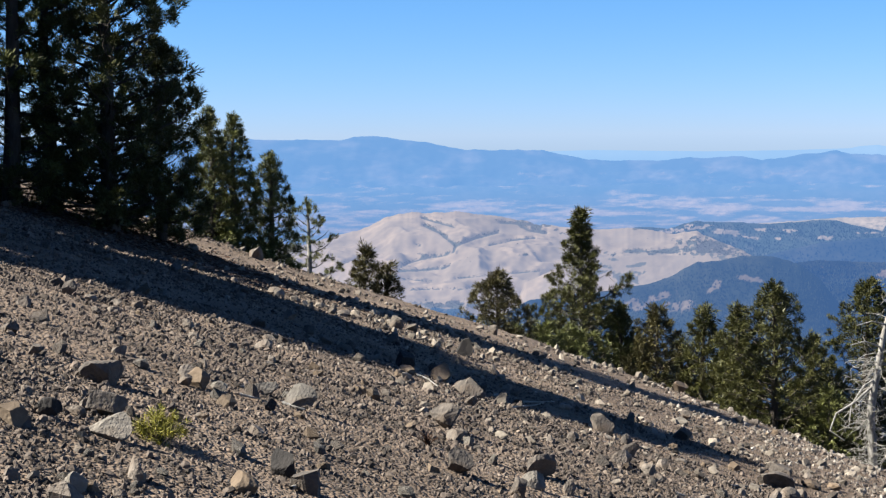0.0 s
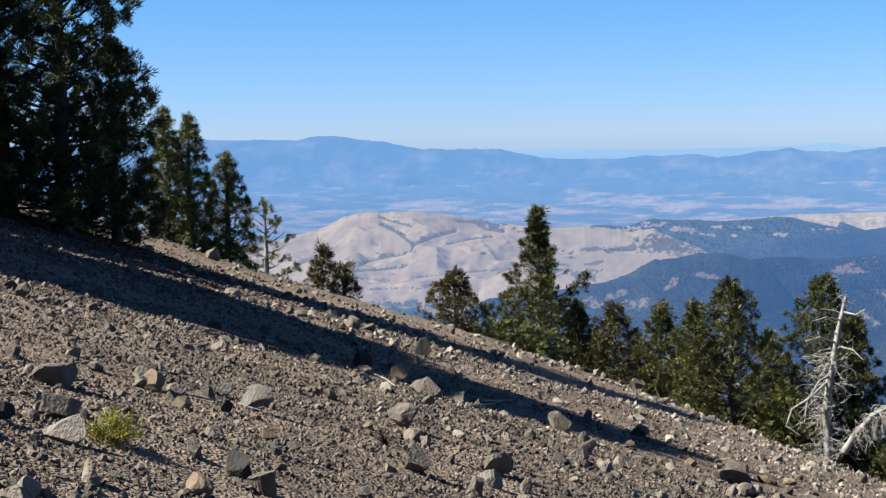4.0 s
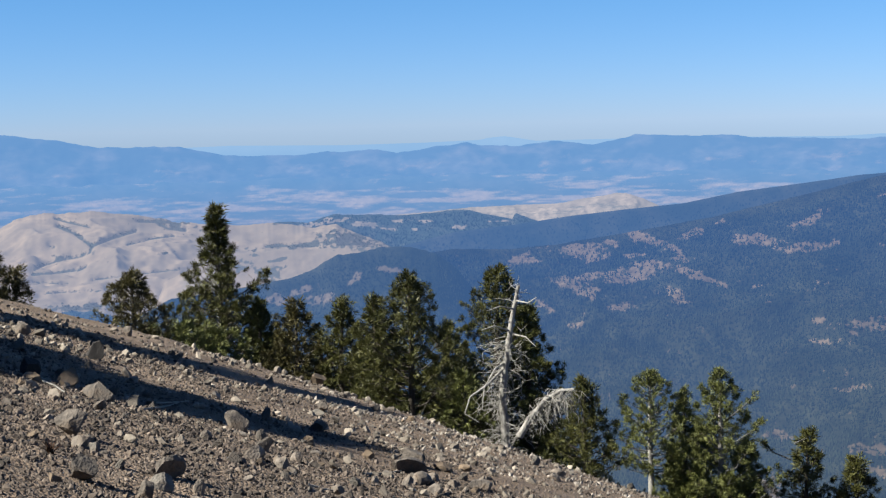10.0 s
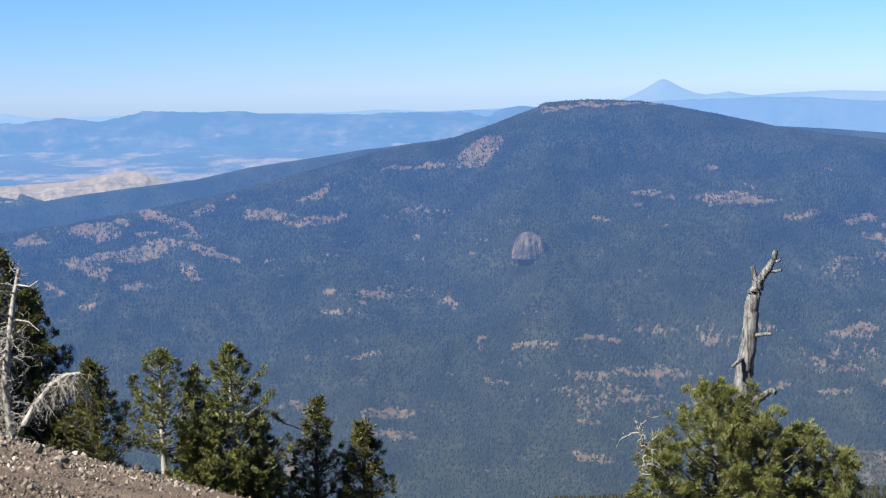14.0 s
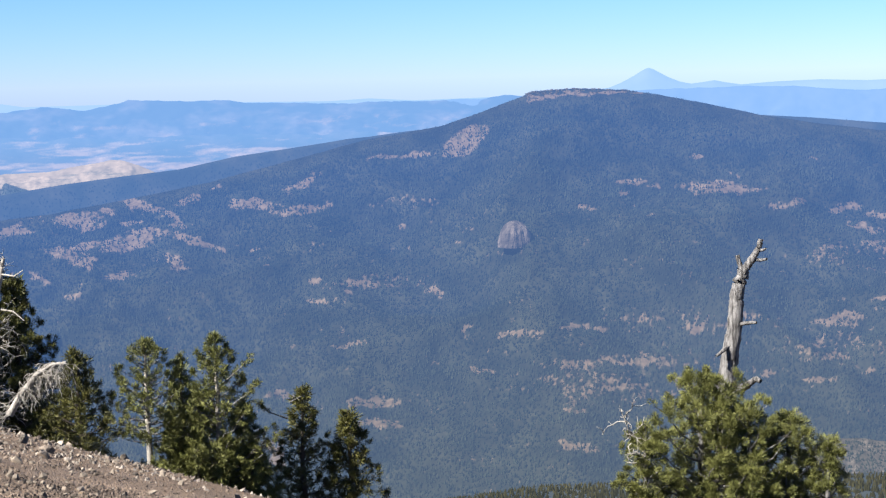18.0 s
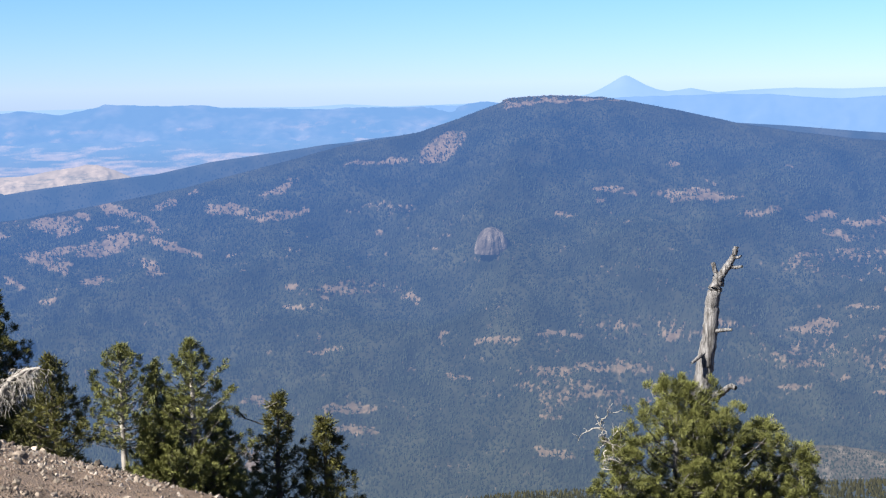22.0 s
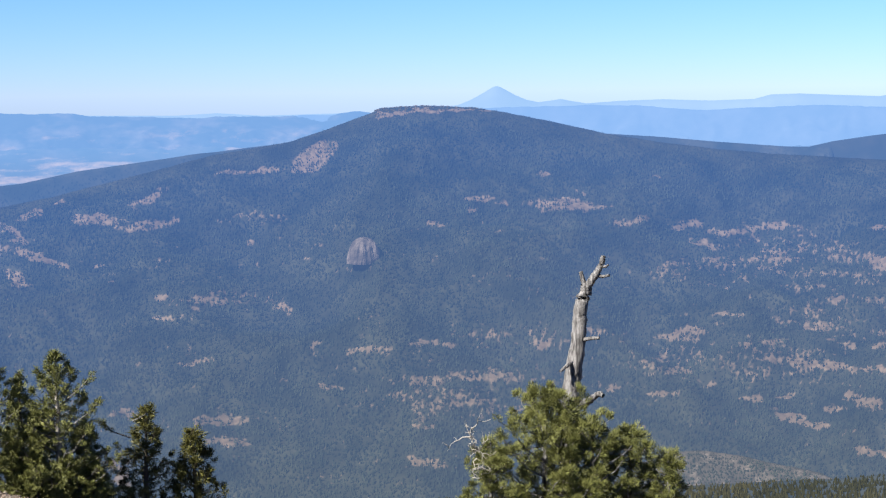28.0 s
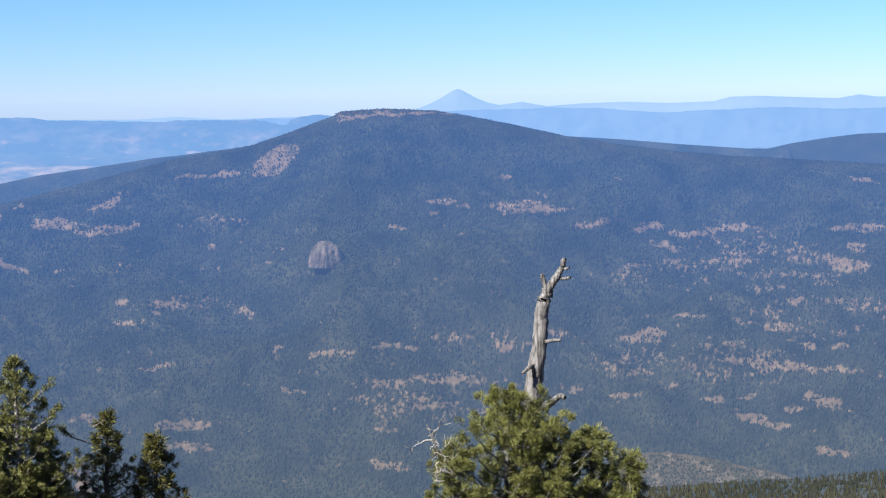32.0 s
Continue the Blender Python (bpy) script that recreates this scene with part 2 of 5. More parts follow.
def fbm(x, y, octaves=5, gain=0.5):
    s, a, tot = 0.0, 1.0, 0.0
    for k in range(octaves):
        s = s + a * vnoise(x * 2 ** k + 17.3 * k, y * 2 ** k + 5.1 * k)
        tot += a
        a *= gain
    return s / tot - 0.5


def mesh_of(name, verts, faces, mat, smooth=False):
    me = bpy.data.meshes.new(name)
    verts, faces = np.asarray(verts, np.float32), np.asarray(faces, np.int32)
    k = faces.shape[1]
    me.vertices.add(len(verts))
    me.vertices.foreach_set("co", verts.ravel())
    me.loops.add(faces.size)
    me.loops.foreach_set("vertex_index", faces.ravel())
    me.polygons.add(len(faces))
    me.polygons.foreach_set("loop_start", np.arange(0, faces.size, k, dtype=np.int32))
    me.polygons.foreach_set("use_smooth", np.full(len(faces), smooth))
    me.materials.append(mat)
    me.update(calc_edges=True)
    return me


def part(name, me, parent, label=""):
    ob = new(name, me)
    ob.parent = parent
    return tagged(ob, label)


def grid_faces(rows, cols):
    i = np.arange((rows - 1) * cols).reshape(rows - 1, cols)[:, : cols - 1].ravel()
    return np.stack([i, i + 1, i + cols + 1, i + cols], 1)


def tube(points, radii, sides=6):
    """Verts and quads of a tapered tube along points."""
    P = np.asarray(points, float)
    T = np.gradient(P, axis=0)
    T /= np.linalg.norm(T, axis=1)[:, None] + 1e-9
    ref = np.where(np.abs(T[:, 2:3]) > 0.9, [[1.0, 0, 0]], [[0, 0, 1.0]])
    U = np.cross(ref, T)
    U /= np.linalg.norm(U, axis=1)[:, None] + 1e-9
    V = np.cross(T, U)
    a = np.linspace(0, 2 * np.pi, sides, endpoint=False)
    ring = U[:, None] * np.cos(a)[None, :, None] + V[:, None] * np.sin(a)[None, :, None]
    vs = (P[:, None] + ring * np.asarray(radii)[:, None, None]).reshape(-1, 3)
    n = len(P)
    fs = [(r * sides + k, r * sides + (k + 1) % sides, (r + 1) * sides + (k + 1) % sides, (r + 1) * sides + k) for r in range(n - 1) for k in range(sides)]
    return vs, np.array(fs)


def join(pieces):
    vs, fs, o = [], [], 0
    for v, f in pieces:
        vs.append(v)
        fs.append(f + o)
        o += len(v)
    return np.concatenate(vs), np.concatenate(fs)


# ---- the ground: a scree slope that falls to the right and rolls over a crest, then drops to the basin ----
def slope_z(x, y):
    x, y = np.asarray(x, float), np.asarray(y, float)
    crest = 35.5 - 0.155 * np.clip(x, 0, 30) ** 2 + 0.9 * np.clip(-x - 4, 0, 10)
    e = np.clip(y - crest, 0, None)
    z = -0.32 * x - 0.073 * y - 4.0 * (1 - np.exp(-e / 14.0))
    r = np.hypot(x, y)
    bumps = 0.16 * fbm(x * 0.33 + 9, y * 0.33 + 4, 3) * np.clip((r - 3) / 6, 0, 1) + 0.05 * fbm(x * 2.1, y * 2.1, 3)
    return z + bumps


def ground_z(x, y):
    r = np.maximum(np.hypot(x, y), 1e-6)
    k = np.minimum(1.0, 75.0 / r)
    z = slope_z(np.clip(x * k, -40, 60), y * k) - 0.42 * np.clip(r - 75, 0, None)
    behind = np.clip(-np.asarray(y) / r, 0, 1)
    return np.maximum(z, -720.0 + 0 * behind)


az = np.radians(np.concatenate([np.arange(-180, -22, 4), np.arange(-22, 30, 0.27), np.arange(30, 62, 0.8), np.linspace(62, 180, 30)]))
rad = np.concatenate([[0.002], np.geomspace(0.3, 5, 14, endpoint=False), np.geomspace(5, 46, 150, endpoint=False), np.geomspace(46, 110, 40, endpoint=False), np.geomspace(110, 4950, 40)])
A, D = np.meshgrid(az, rad)
X, Y = np.sin(A) * D, np.cos(A) * D
ground = new("ground", mesh_of("ground", np.stack([X, Y, ground_z(X, Y)], -1).reshape(-1, 3), grid_faces(len(rad), len(az)), SCREE, True))
tagged(ground, "grey-brown volcanic scree slope of sand and gravel", "ground", kind="structure")


def spots_field(a, e, spots):
    """One in the middle of each spot, zero on its rim, falling below outside; spots: azimuth, elevation, half width, half height, slant."""
    q = np.full(np.shape(a), -1.0)
    for ca, ce, ra, re, slant in spots:
        q = np.maximum(q, 1 - np.hypot((a - ca) / ra, (e - ce - slant * (a - ca)) / re))
    return q


def lines_field(a, e, lines):
    """One on each line, zero at its width on either side."""
    q = np.full(np.shape(a), -1.0)
    for width, pts in lines:
        for (a0, e0), (a1, e1) in zip(pts, pts[1:]):
            u = np.clip(((a - a0) * (a1 - a0) + (e - e0) * (e1 - e0)) / ((a1 - a0) ** 2 + (e1 - e0) ** 2), 0, 1)
            q = np.maximum(q, 1 - np.hypot(a - a0 - u * (a1 - a0), e - e0 - u * (e1 - e0)) / width)
    return q


def table_cover(a, e):
    """Above zero where the forest of the table mountain opens on bare tan ground."""
    fine = fbm(a * 12.0 + 40, e * 8.0 + 11, 3, 0.7)
    opens = np.clip(spots_field(a, e, [(*o, 0.0) for o in OPEN_WOODS]) * 2.0, 0, 1)
    woods = -0.53 + 0.47 * opens + 1.1 * fbm(a * 0.9 + 4, e * 4.2 + 2, 3)
    woods = woods - 0.5 * np.clip((e + 4.6) / 0.5, 0, 1) * (a < 46) - 0.6 * np.clip((e + 4.95) / 0.15, 0, 1) * (a >= 46)
    wa, we = a + 0.9 * fbm(a * 1.7 + 5, e * 4.5 + 3, 3), e + 0.32 * fbm(a * 2.3 + 81, e * 5.0 + 9, 3)
    clear = np.clip(1.5 * spots_field(wa, we, CLEARINGS) + 0.2, -1, 0.42)
    meadow = np.clip(spots_field(a, e, MEADOW) * 2, -1, 0.28) + 0.9 * fine
    return np.maximum(np.maximum(clear + 1.7 * fine, woods + 2.0 * fine), meadow) - 0.04


def gold_cover(a, e):
    """Above zero in the brushy gullies and woods of the golden hills."""
    wob = fbm(a * 6.0 + 7, e * 9.0, 4, 0.6)
    dashes = 2.4 * fbm(a * 3.2 + 70, e * 15.0 + 9, 4, 0.6) - 0.62
    return np.maximum(np.maximum(lines_field(a, e, [(1.2 * g[0], g[1]) for g in GULLIES]) + 1.8 * wob, np.clip(spots_field(a, e, OAKS), -1, 0.4) + 3.2 * wob), dashes) - 0.08


def plain_cover(a, e):
    """Above zero on the pale dry fields of the plain."""
    band = 0.16 * np.exp(-((e + 2.75) / 0.5) ** 2) + 0.10 * np.exp(-((e + 3.3) / 0.25) ** 2)
    return 1.5 * fbm(a * 0.75 + 3, e * 6.0, 5, 0.62) + band - 0.13 - 0.14 * np.clip((e + 2.75) / 0.5, 0, 1)


def range_cover(a, e):
    """Above zero on the pale grass slopes low on the far range."""
    return 1.4 * fbm(a * 1.3 + 31, e * 4.6 + 5, 5, 0.66) - 0.18 - 0.5 * np.clip((e + 1.45) / 0.5, 0, 1)


def ridge_cover(a, e):
    return np.clip(spots_field(a, e, RIDGE_CLEARINGS) + 0.1, -1, 0.4) + 3.0 * fbm(a * 5 + 3, e * 11.0, 4, 0.65) - 0.05


def nose_cover(a, e):
    return np.clip(spots_field(a, e, NOSE_CLEARINGS) + 0.15, -1, 0.3) + 2.6 * fbm(a * 7 + 3, e * 9.0, 4, 0.65) - 0.05


def foot_cover(a, e):
    return 1.5 * fbm(a * 2.6 + 13, e * 5.0, 5, 0.65) - 0.22


def hill_cover(a, e):
    return 1.5 * fbm(a * 1.6 + 23, e * 13.0, 4, 0.6) - 0.22


# ---- far land: each landform is a sheet that rises from its foot to its skyline and drops behind it ----
def landform(name, label, profile, near, far, foot, mat, relief=20.0, size=300.0, power=1.0, rows=70, step=0.1, rugged=0.0, seed=0.0, ripples=(), cover=None, carve=0.0):
    profile = [(profile[0][0] - 1.6, foot)] + profile + [(profile[-1][0] + 1.6, foot)]  # the ends sink to the foot
    pa, pe = [p[0] for p in profile], [p[1] for p in profile]
    aa = np.arange(pa[0], pa[-1] + step / 2, step)
    crest = np.interp(aa, pa, pe)
    teeth = np.tan(np.radians(rugged * (fbm(aa * 1.5 + seed, aa * 0 + seed, 5) + 0.45 * fbm(aa * 6.0 + seed, aa * 0 + 9, 3)))) * far
    s = np.concatenate([np.linspace(0, 1, rows), [1.02, 1.06]])
    d = near + (far - near) * s
    z0 = np.tan(radians(foot)) * near + EYE
    z1 = np.tan(np.radians(crest)) * far + EYE
    S, Z1 = np.meshgrid(s, z1, indexing="ij")
    Aa, Dd = np.meshgrid(np.radians(aa), d)
    w = np.clip(S, 0, 1) ** power
    x, y = np.sin(Aa) * Dd, np.cos(Aa) * Dd
    ridges = 0.5 - np.abs(2 * fbm(x / size + seed, y / size - seed, 5)) * 2
    lift = relief * (ridges + 0.6 * fbm(x / size * 0.5 + 3, y / size * 0.5, 3))
    for high, wide in ripples:
        lift = lift + high * (0.4 - 3 * np.abs(fbm(x / wide + 51, y / wide + 17, 4)))
    Z1 = Z1 + teeth[None] * np.clip(S, 0, 1) ** 6
    z = z0 * (1 - w) + Z1 * w + lift * np.clip(4.5 * S * (1 - S), 0, 1)
    z = np.where(S > 1, Z1 - (S - 1) * (far - near) * 1.5, z)
    bare = None
    if cover:
        e = np.degrees(np.arctan2(z - EYE, Dd))
        bare = cover(np.degrees(Aa), e)
        if carve:  # gullies are cut into the slope
            z = z - carve * np.clip(lines_field(np.degrees(Aa), e, [(3 * g[0], g[1]) for g in GULLIES]), 0, 1) ** 2
    me = mesh_of(name, np.stack([x, y, z], -1).reshape(-1, 3), grid_faces(len(s), len(aa)), mat, True)
    if cover:
        me.attributes.new("bare", "FLOAT", "POINT").data.foreach_set("value", bare.ravel().astype(np.float32))
    tagged(new(name, me), label, "mountain", kind="structure")
    return aa, s[:rows], x[:rows], y[:rows], z[:rows]


PALE = [(-6.89, -0.29), (2.53, -0.65), (5.74, -0.59), (9.96, -0.68), (13.06, -0.66), (15.15, -0.61), (15.48, -0.54), (16.12, -0.49), (17.29, -0.69), (22.87, -0.69), (28.52, -0.78), (30.02, -0.71), (31.73, -0.83), 
    (34.87, -0.78), (36.57, -0.81), (37.86, -0.75), (39.15, -0.52), (39.58, -0.35), (40.02, -0.12), (40.28, 0.04), (40.45, 0.13), (40.58, 0.17), (40.75, 0.12), (40.98, -0.01), (41.3, -0.19), (41.73, -0.37), (42.16, -0.46), 
    (42.69, -0.4), (43.01, -0.35), (43.33, -0.42), (43.97, -0.53), (45.25, -0.45), (46.84, -0.41), (48.52, -0.48), (50.19, -0.44), (50.81, -0.28), (51.83, -0.26), (53.06, -0.32), (54.67, -0.39), (55.46, -0.26), (56.02, -0.35)]
RANGE = [(-6.88, -0.05), (-3.9, -0.11), (-2.72, 0.07), (-1.76, -0.09), (-0.47, -0.27), (0.71, -0.52), (3.82, -0.58), (5.53, -0.93), (8.07, -1.02), (9.12, -0.92), (11.21, -0.86), 
    (12.03, -1.03), (13.67, -0.79), (14.72, -0.71), (15.08, -0.8), (16.43, -0.88), (17.94, -0.71), (19.44, -0.86), (20.73, -0.66), (21.09, -0.54), (21.8, -0.58), 
    (24.3, -0.66), (24.58, -0.65), (25.34, -0.77), (28.36, -0.87), (31.3, -0.86), (31.86, -0.85), (34.09, -0.88), (35.16, -0.67), (36.66, -0.89)]
GOLD = [(-4.82, -4.0), (-3.96, -3.69), (-3.1, -3.49), (-2.23, -3.09), (-1.36, -2.91), (0.36, -2.86), (2.08, -3.03), (2.94, -3.21), (4.02, -3.41), (4.88, -3.5), (5.94, -3.57), 
    (7.01, -3.55), (8.07, -3.68), (8.92, -3.73), (9.59, -3.69), (10.39, -4.0), (11.64, -4.57)]
MID = [(5.09, -3.89), (7.44, -3.53), (8.49, -3.56), (9.55, -3.3), (10.8, -3.33), (12.05, -3.41), (13.34, -3.3), (13.89, -3.26), (14.63, -3.26), (14.9, -3.34), (16.34, -3.65), 
    (16.46, -3.45), (17.63, -3.86), (19.14, -4.08), (21.08, -4.38)]
PLAINHILL = [(9.34, -3.62), (11.28, -3.44), (13.44, -3.26), (14.73, -3.17), (16.22, -3.13), (17.5, -3.10), (18.35, -3.05), (19.2, -2.90), (19.82, -2.82), (20.3, -2.72), (20.65, -2.74), (21.0, -2.86), (21.28, -2.96), 
    (21.89, -3.22)]
TABLE = [(6.0, -8.5), (8.5, -7.0), (10.5, -5.6), (12.0, -4.98), (14.0, -4.74), (16.3, -4.80), (18.21, -4.62), (21.2, -4.16), (23.79, -3.72), (26.18, -3.17), (28.35, -2.64), 
    (29.87, -2.28), (32.67, -1.84), (33.43, -1.61), (34.73, -1.17), (35.76, -0.81), (36.13, -0.62), (37.73, -0.53), (39.64, -0.63), (40.9, -0.83), (42.79, -1.22), 
    (44.65, -1.67), (46.09, -1.92), (46.76, -2.02), (48.87, -2.29), (50.96, -2.48), (53.02, -2.6), (56.4, -2.8)]
SHOULDER = [(10.29, -5.21), (12.01, -4.59), (14.18, -4.08), (16.34, -3.87), (18.51, -3.58), (20.67, -3.36), (22.82, -3.17), (24.85, -2.77), (27.08, -2.5), (28.26, -2.35), 
    (29.18, -2.22), (29.98, -2.16), (31.24, -2.01), (32.57, -1.89), (35.58, -1.72), (40.34, -1.69), (44.63, -1.67), (46.76, -1.82), (48.87, -2.02), (51.37, -2.21), 
    (53.01, -2.24)]
HUMP = [(49.92, -2.66), (51.78, -2.32), (53.01, -2.03), (54.43, -1.82), (55.43, -1.7), (56.39, -1.67)]
NOSE = [(2.05, -6.88), (3.35, -6.26), (4.86, -6.08), (6.58, -5.86), (7.86, -5.69), (8.92, -5.2), (9.65, -4.85), (10.6, -4.74), (11.26, -4.62), (12.4, -4.60), (13.4, -4.85), 
    (14.2, -5.5), (15.0, -6.6)]
NEARRIDGE = [(30.91, -16.16), (34.23, -15.76), (36.0, -15.52), (38.64, -15.44), (47.8, -14.88), (51.01, -14.61), (53.11, -14.43), (54.77, -14.2), (56.56, -13.96)]
FOOT = [(-4.88, -7.43), (-1.85, -6.95), (-0.65, -6.49), (0.32, -6.54), (1.62, -6.92), (3.13, -6.89), (4.65, -6.57)]
SPUR = [(3.14, -5.6), (4.22, -5.13), (5.3, -4.79), (6.16, -4.66), (7.22, -4.6), (8.92, -4.58), (9.97, -4.49), (10.6, -4.55), (11.26, -4.59), (11.64, -4.95)]
OAKS = [(3.60, -3.45, 0.55, 0.20, -0.1), (4.2, -3.66, 0.4, 0.10, -0.2), (8.49, -4.41, 1.72, 0.11, 0.05), (10.07, -4.24, 1.08, 0.34, 0.0), (11.01, -4.49, 0.97, 0.3, 0.0), (7.75, -3.58, 0.47, 0.06, 0.0), 
    (7.01, -5.39, 0.47, 0.3, 0.0), (5.94, -5.14, 0.39, 0.22, 0.0), (0.5, -4.22, 0.14, 0.16, 0.0), (-0.5, -4.50, 0.35, 0.06, 0.0), (2.6, -3.3, 0.5, 0.06, -0.1), (0.32, -6.44, 1.51, 0.17, 0.0), 
    (3.2, -4.55, 0.3, 0.04, 0.1), (6.6, -4.75, 0.25, 0.05, 0.0), (7.4, -4.95, 0.3, 0.06, 0.2)]
GULLIES = [(0.06, [(-0.69, -3.35), (-0.11, -3.62), (0.23, -3.91), (0.48, -4.13), (0.41, -4.34)]), (0.045, [(0.41, -4.34), (0.04, -4.49), (-0.61, -4.58), (-1.26, -4.74), (-1.69, -4.94)]), 
    (0.05, [(0.48, -4.13), (0.81, -4.01), (1.24, -3.86), (1.68, -3.74), (2.11, -3.64)]), (0.04, [(-1.7, -5.09), (-0.83, -5.05), (0.03, -4.98), (0.25, -4.86)]), (0.03, [(-1.07, -4.01), (-0.86, -4.14)]), 
    (0.06, [(2.22, -3.26), (2.87, -3.31), (3.73, -3.37)]), (0.05, [(2.91, -3.36), (3.3, -3.58), (3.94, -3.68)]), (0.018, [(0.45, -5.42), (1.1, -5.35), (3.7, -5.14)]), (0.03, [(-0.79, -3.07), (-0.36, -3.21), (0.49, -3.44)])]
GULLIES += [(0.02, [(-1.7, -5.37), (-0.41, -5.51)]), (0.02, [(-1.28, -5.81), (0.45, -5.79), (2.18, -5.71)]), (0.025, [(1.78, -4.15), (2.64, -3.96), (3.51, -3.88)]), (0.05, [(6.95, -4.39), (8.23, -4.36), (9.3, -4.26)])]
NOSE_CLEARINGS = [(11.6, -5.45, 0.45, 0.10, -0.1), (10.3, -5.75, 0.30, 0.16, 0.6), (8.2, -6.15, 0.50, 0.14, 0.3), (9.0, -6.5, 0.45, 0.20, 0.0), (7.3, -6.45, 0.4, 0.2, 0.0), (12.6, -6.3, 0.3, 0.1, 0.0)]
RIDGE_CLEARINGS = [(9.0, -3.62, 0.5, 0.09, 0.1), (9.86, -3.52, 0.5, 0.09, -0.1), (10.7, -3.7, 0.5, 0.09, -0.15), (11.4, -3.85, 0.45, 0.07, -0.2), (12.0, -3.62, 0.3, 0.05, 0.0), (13.06, -3.66, 0.25, 0.06, -0.1), (14.3, -3.9, 0.28, 0.06, 0.0), 
    (15.8, -3.72, 0.5, 0.035, 0.0), (8.2, -3.8, 0.5, 0.08, 0.2), (12.6, -3.95, 0.15, 0.05, 0.0)]
LOWRIDGE = [(45.48, -14.39), (46.13, -14.05), (47.21, -13.65), (48.51, -13.55), (50.0, -13.75), (51.27, -13.98), (52.74, -14.22), (53.37, -14.44)]
CLEAR_WEST = [(16.70, -5.21, 0.60, 0.22, 0.10), (18.94, -4.91, 0.71, 0.22, 0.10), (20.08, -4.64, 0.30, 0.13, -0.20), (21.38, -4.47, 0.65, 0.24, -0.30), (22.15, -4.80, 0.47, 0.17, -0.50), (19.34, -5.18, 0.47, 0.19, -0.00), (20.99, -5.09, 0.32, 0.06, 0.20), (23.12, -4.35, 0.37, 0.19, 0.50), (22.56, -5.17, 0.34, 0.11, -0.30), (20.81, -5.84, 0.82, 0.30, 0.20), (21.66, -5.50, 0.86, 0.15, -0.00), (22.58, -5.66, 0.47, 0.11, -0.20), (23.78, -6.10, 0.78, 0.13, -0.35), (19.51, -5.86, 0.90, 0.15, 0.25), (18.53, -6.14, 0.90, 0.19, -0.20), (18.97, -6.44, 0.30, 0.22, -0.50), (22.39, -6.61, 0.37, 0.26, -0.40), (20.55, -7.03, 0.60, 0.13, 0.10)]
CLEAR_SLOPE = [(18.70, -7.66, 0.26, 0.11, 0.30), (17.41, -6.96, 0.39, 0.19, -0.30), (27.38, -3.86, 0.65, 0.13, 0.50), (24.13, -3.85, 0.11, 0.09, -0.00), (25.43, -4.58, 0.82, 0.19, -0.05), (27.24, -4.86, 0.90, 0.17, 0.10), (31.28, -2.94, 1.34, 0.08, 0.03), (31.31, -5.59, 0.15, 0.11, -0.00), (33.35, -6.24, 0.19, 0.09, -0.00), (31.29, -6.45, 0.09, 0.13, -0.00), (35.36, -6.52, 0.19, 0.17, -0.00), (25.58, -6.32, 0.22, 0.08, -0.00), (27.84, -6.15, 0.19, 0.06, -0.00), (38.23, -5.01, 0.26, 0.15, -0.10), (39.95, -4.16, 0.41, 0.11, -0.10), (39.62, -4.50, 0.26, 0.06, -0.00), (40.79, -4.32, 0.17, 0.11, -0.30)]
CLEAR_MID = [(43.21, -4.38, 1.40, 0.22, -0.05), (42.38, -3.20, 0.26, 0.08, -0.00), (43.73, -3.90, 0.19, 0.08, -0.00), (40.57, -5.34, 0.22, 0.06, -0.00), (45.70, -5.01, 0.47, 0.13, 0.10), (29.62, -7.69, 0.52, 0.11, -0.10), (27.79, -7.56, 0.30, 0.15, -0.00), (27.65, -8.35, 0.34, 0.13, -0.00), (28.96, -8.10, 0.26, 0.08, -0.20), (32.37, -8.11, 0.24, 0.15, -0.00), (29.22, -10.04, 0.60, 0.10, 0.15), (33.55, -9.56, 0.30, 0.09, 0.10), (34.90, -9.74, 0.17, 0.15, -0.00), (35.66, -9.78, 0.60, 0.15, -0.00), (37.73, -9.55, 0.60, 0.09, -0.00), (38.64, -9.64, 0.39, 0.09, -0.10), (34.00, -11.14, 0.65, 0.08, -0.10), (35.30, -11.38, 0.26, 0.05, -0.10)]
CLEAR_LOW = [(37.68, -12.74, 0.30, 0.10, -0.30), (37.44, -14.01, 0.52, 0.15, -0.20), (38.31, -14.21, 0.52, 0.09, -0.10), (29.91, -12.29, 1.18, 0.19, -0.00), (29.95, -13.05, 0.82, 0.19, -0.10), (38.18, -0.78, 2.20, 0.06, 0.01), (36.59, -0.85, 0.55, 0.08, 0.30), (26.03, -13.94, 0.34, 0.56, -0.20), (26.33, -11.84, 0.43, 0.17, -0.00), (42.28, -9.61, 0.43, 0.15, -0.00), (40.52, -10.88, 0.17, 0.19, -0.00), (40.72, -12.15, 0.19, 0.13, -0.00), (45.07, -11.31, 0.30, 0.11, -0.00), (47.45, -9.35, 0.65, 0.19, -0.00)]
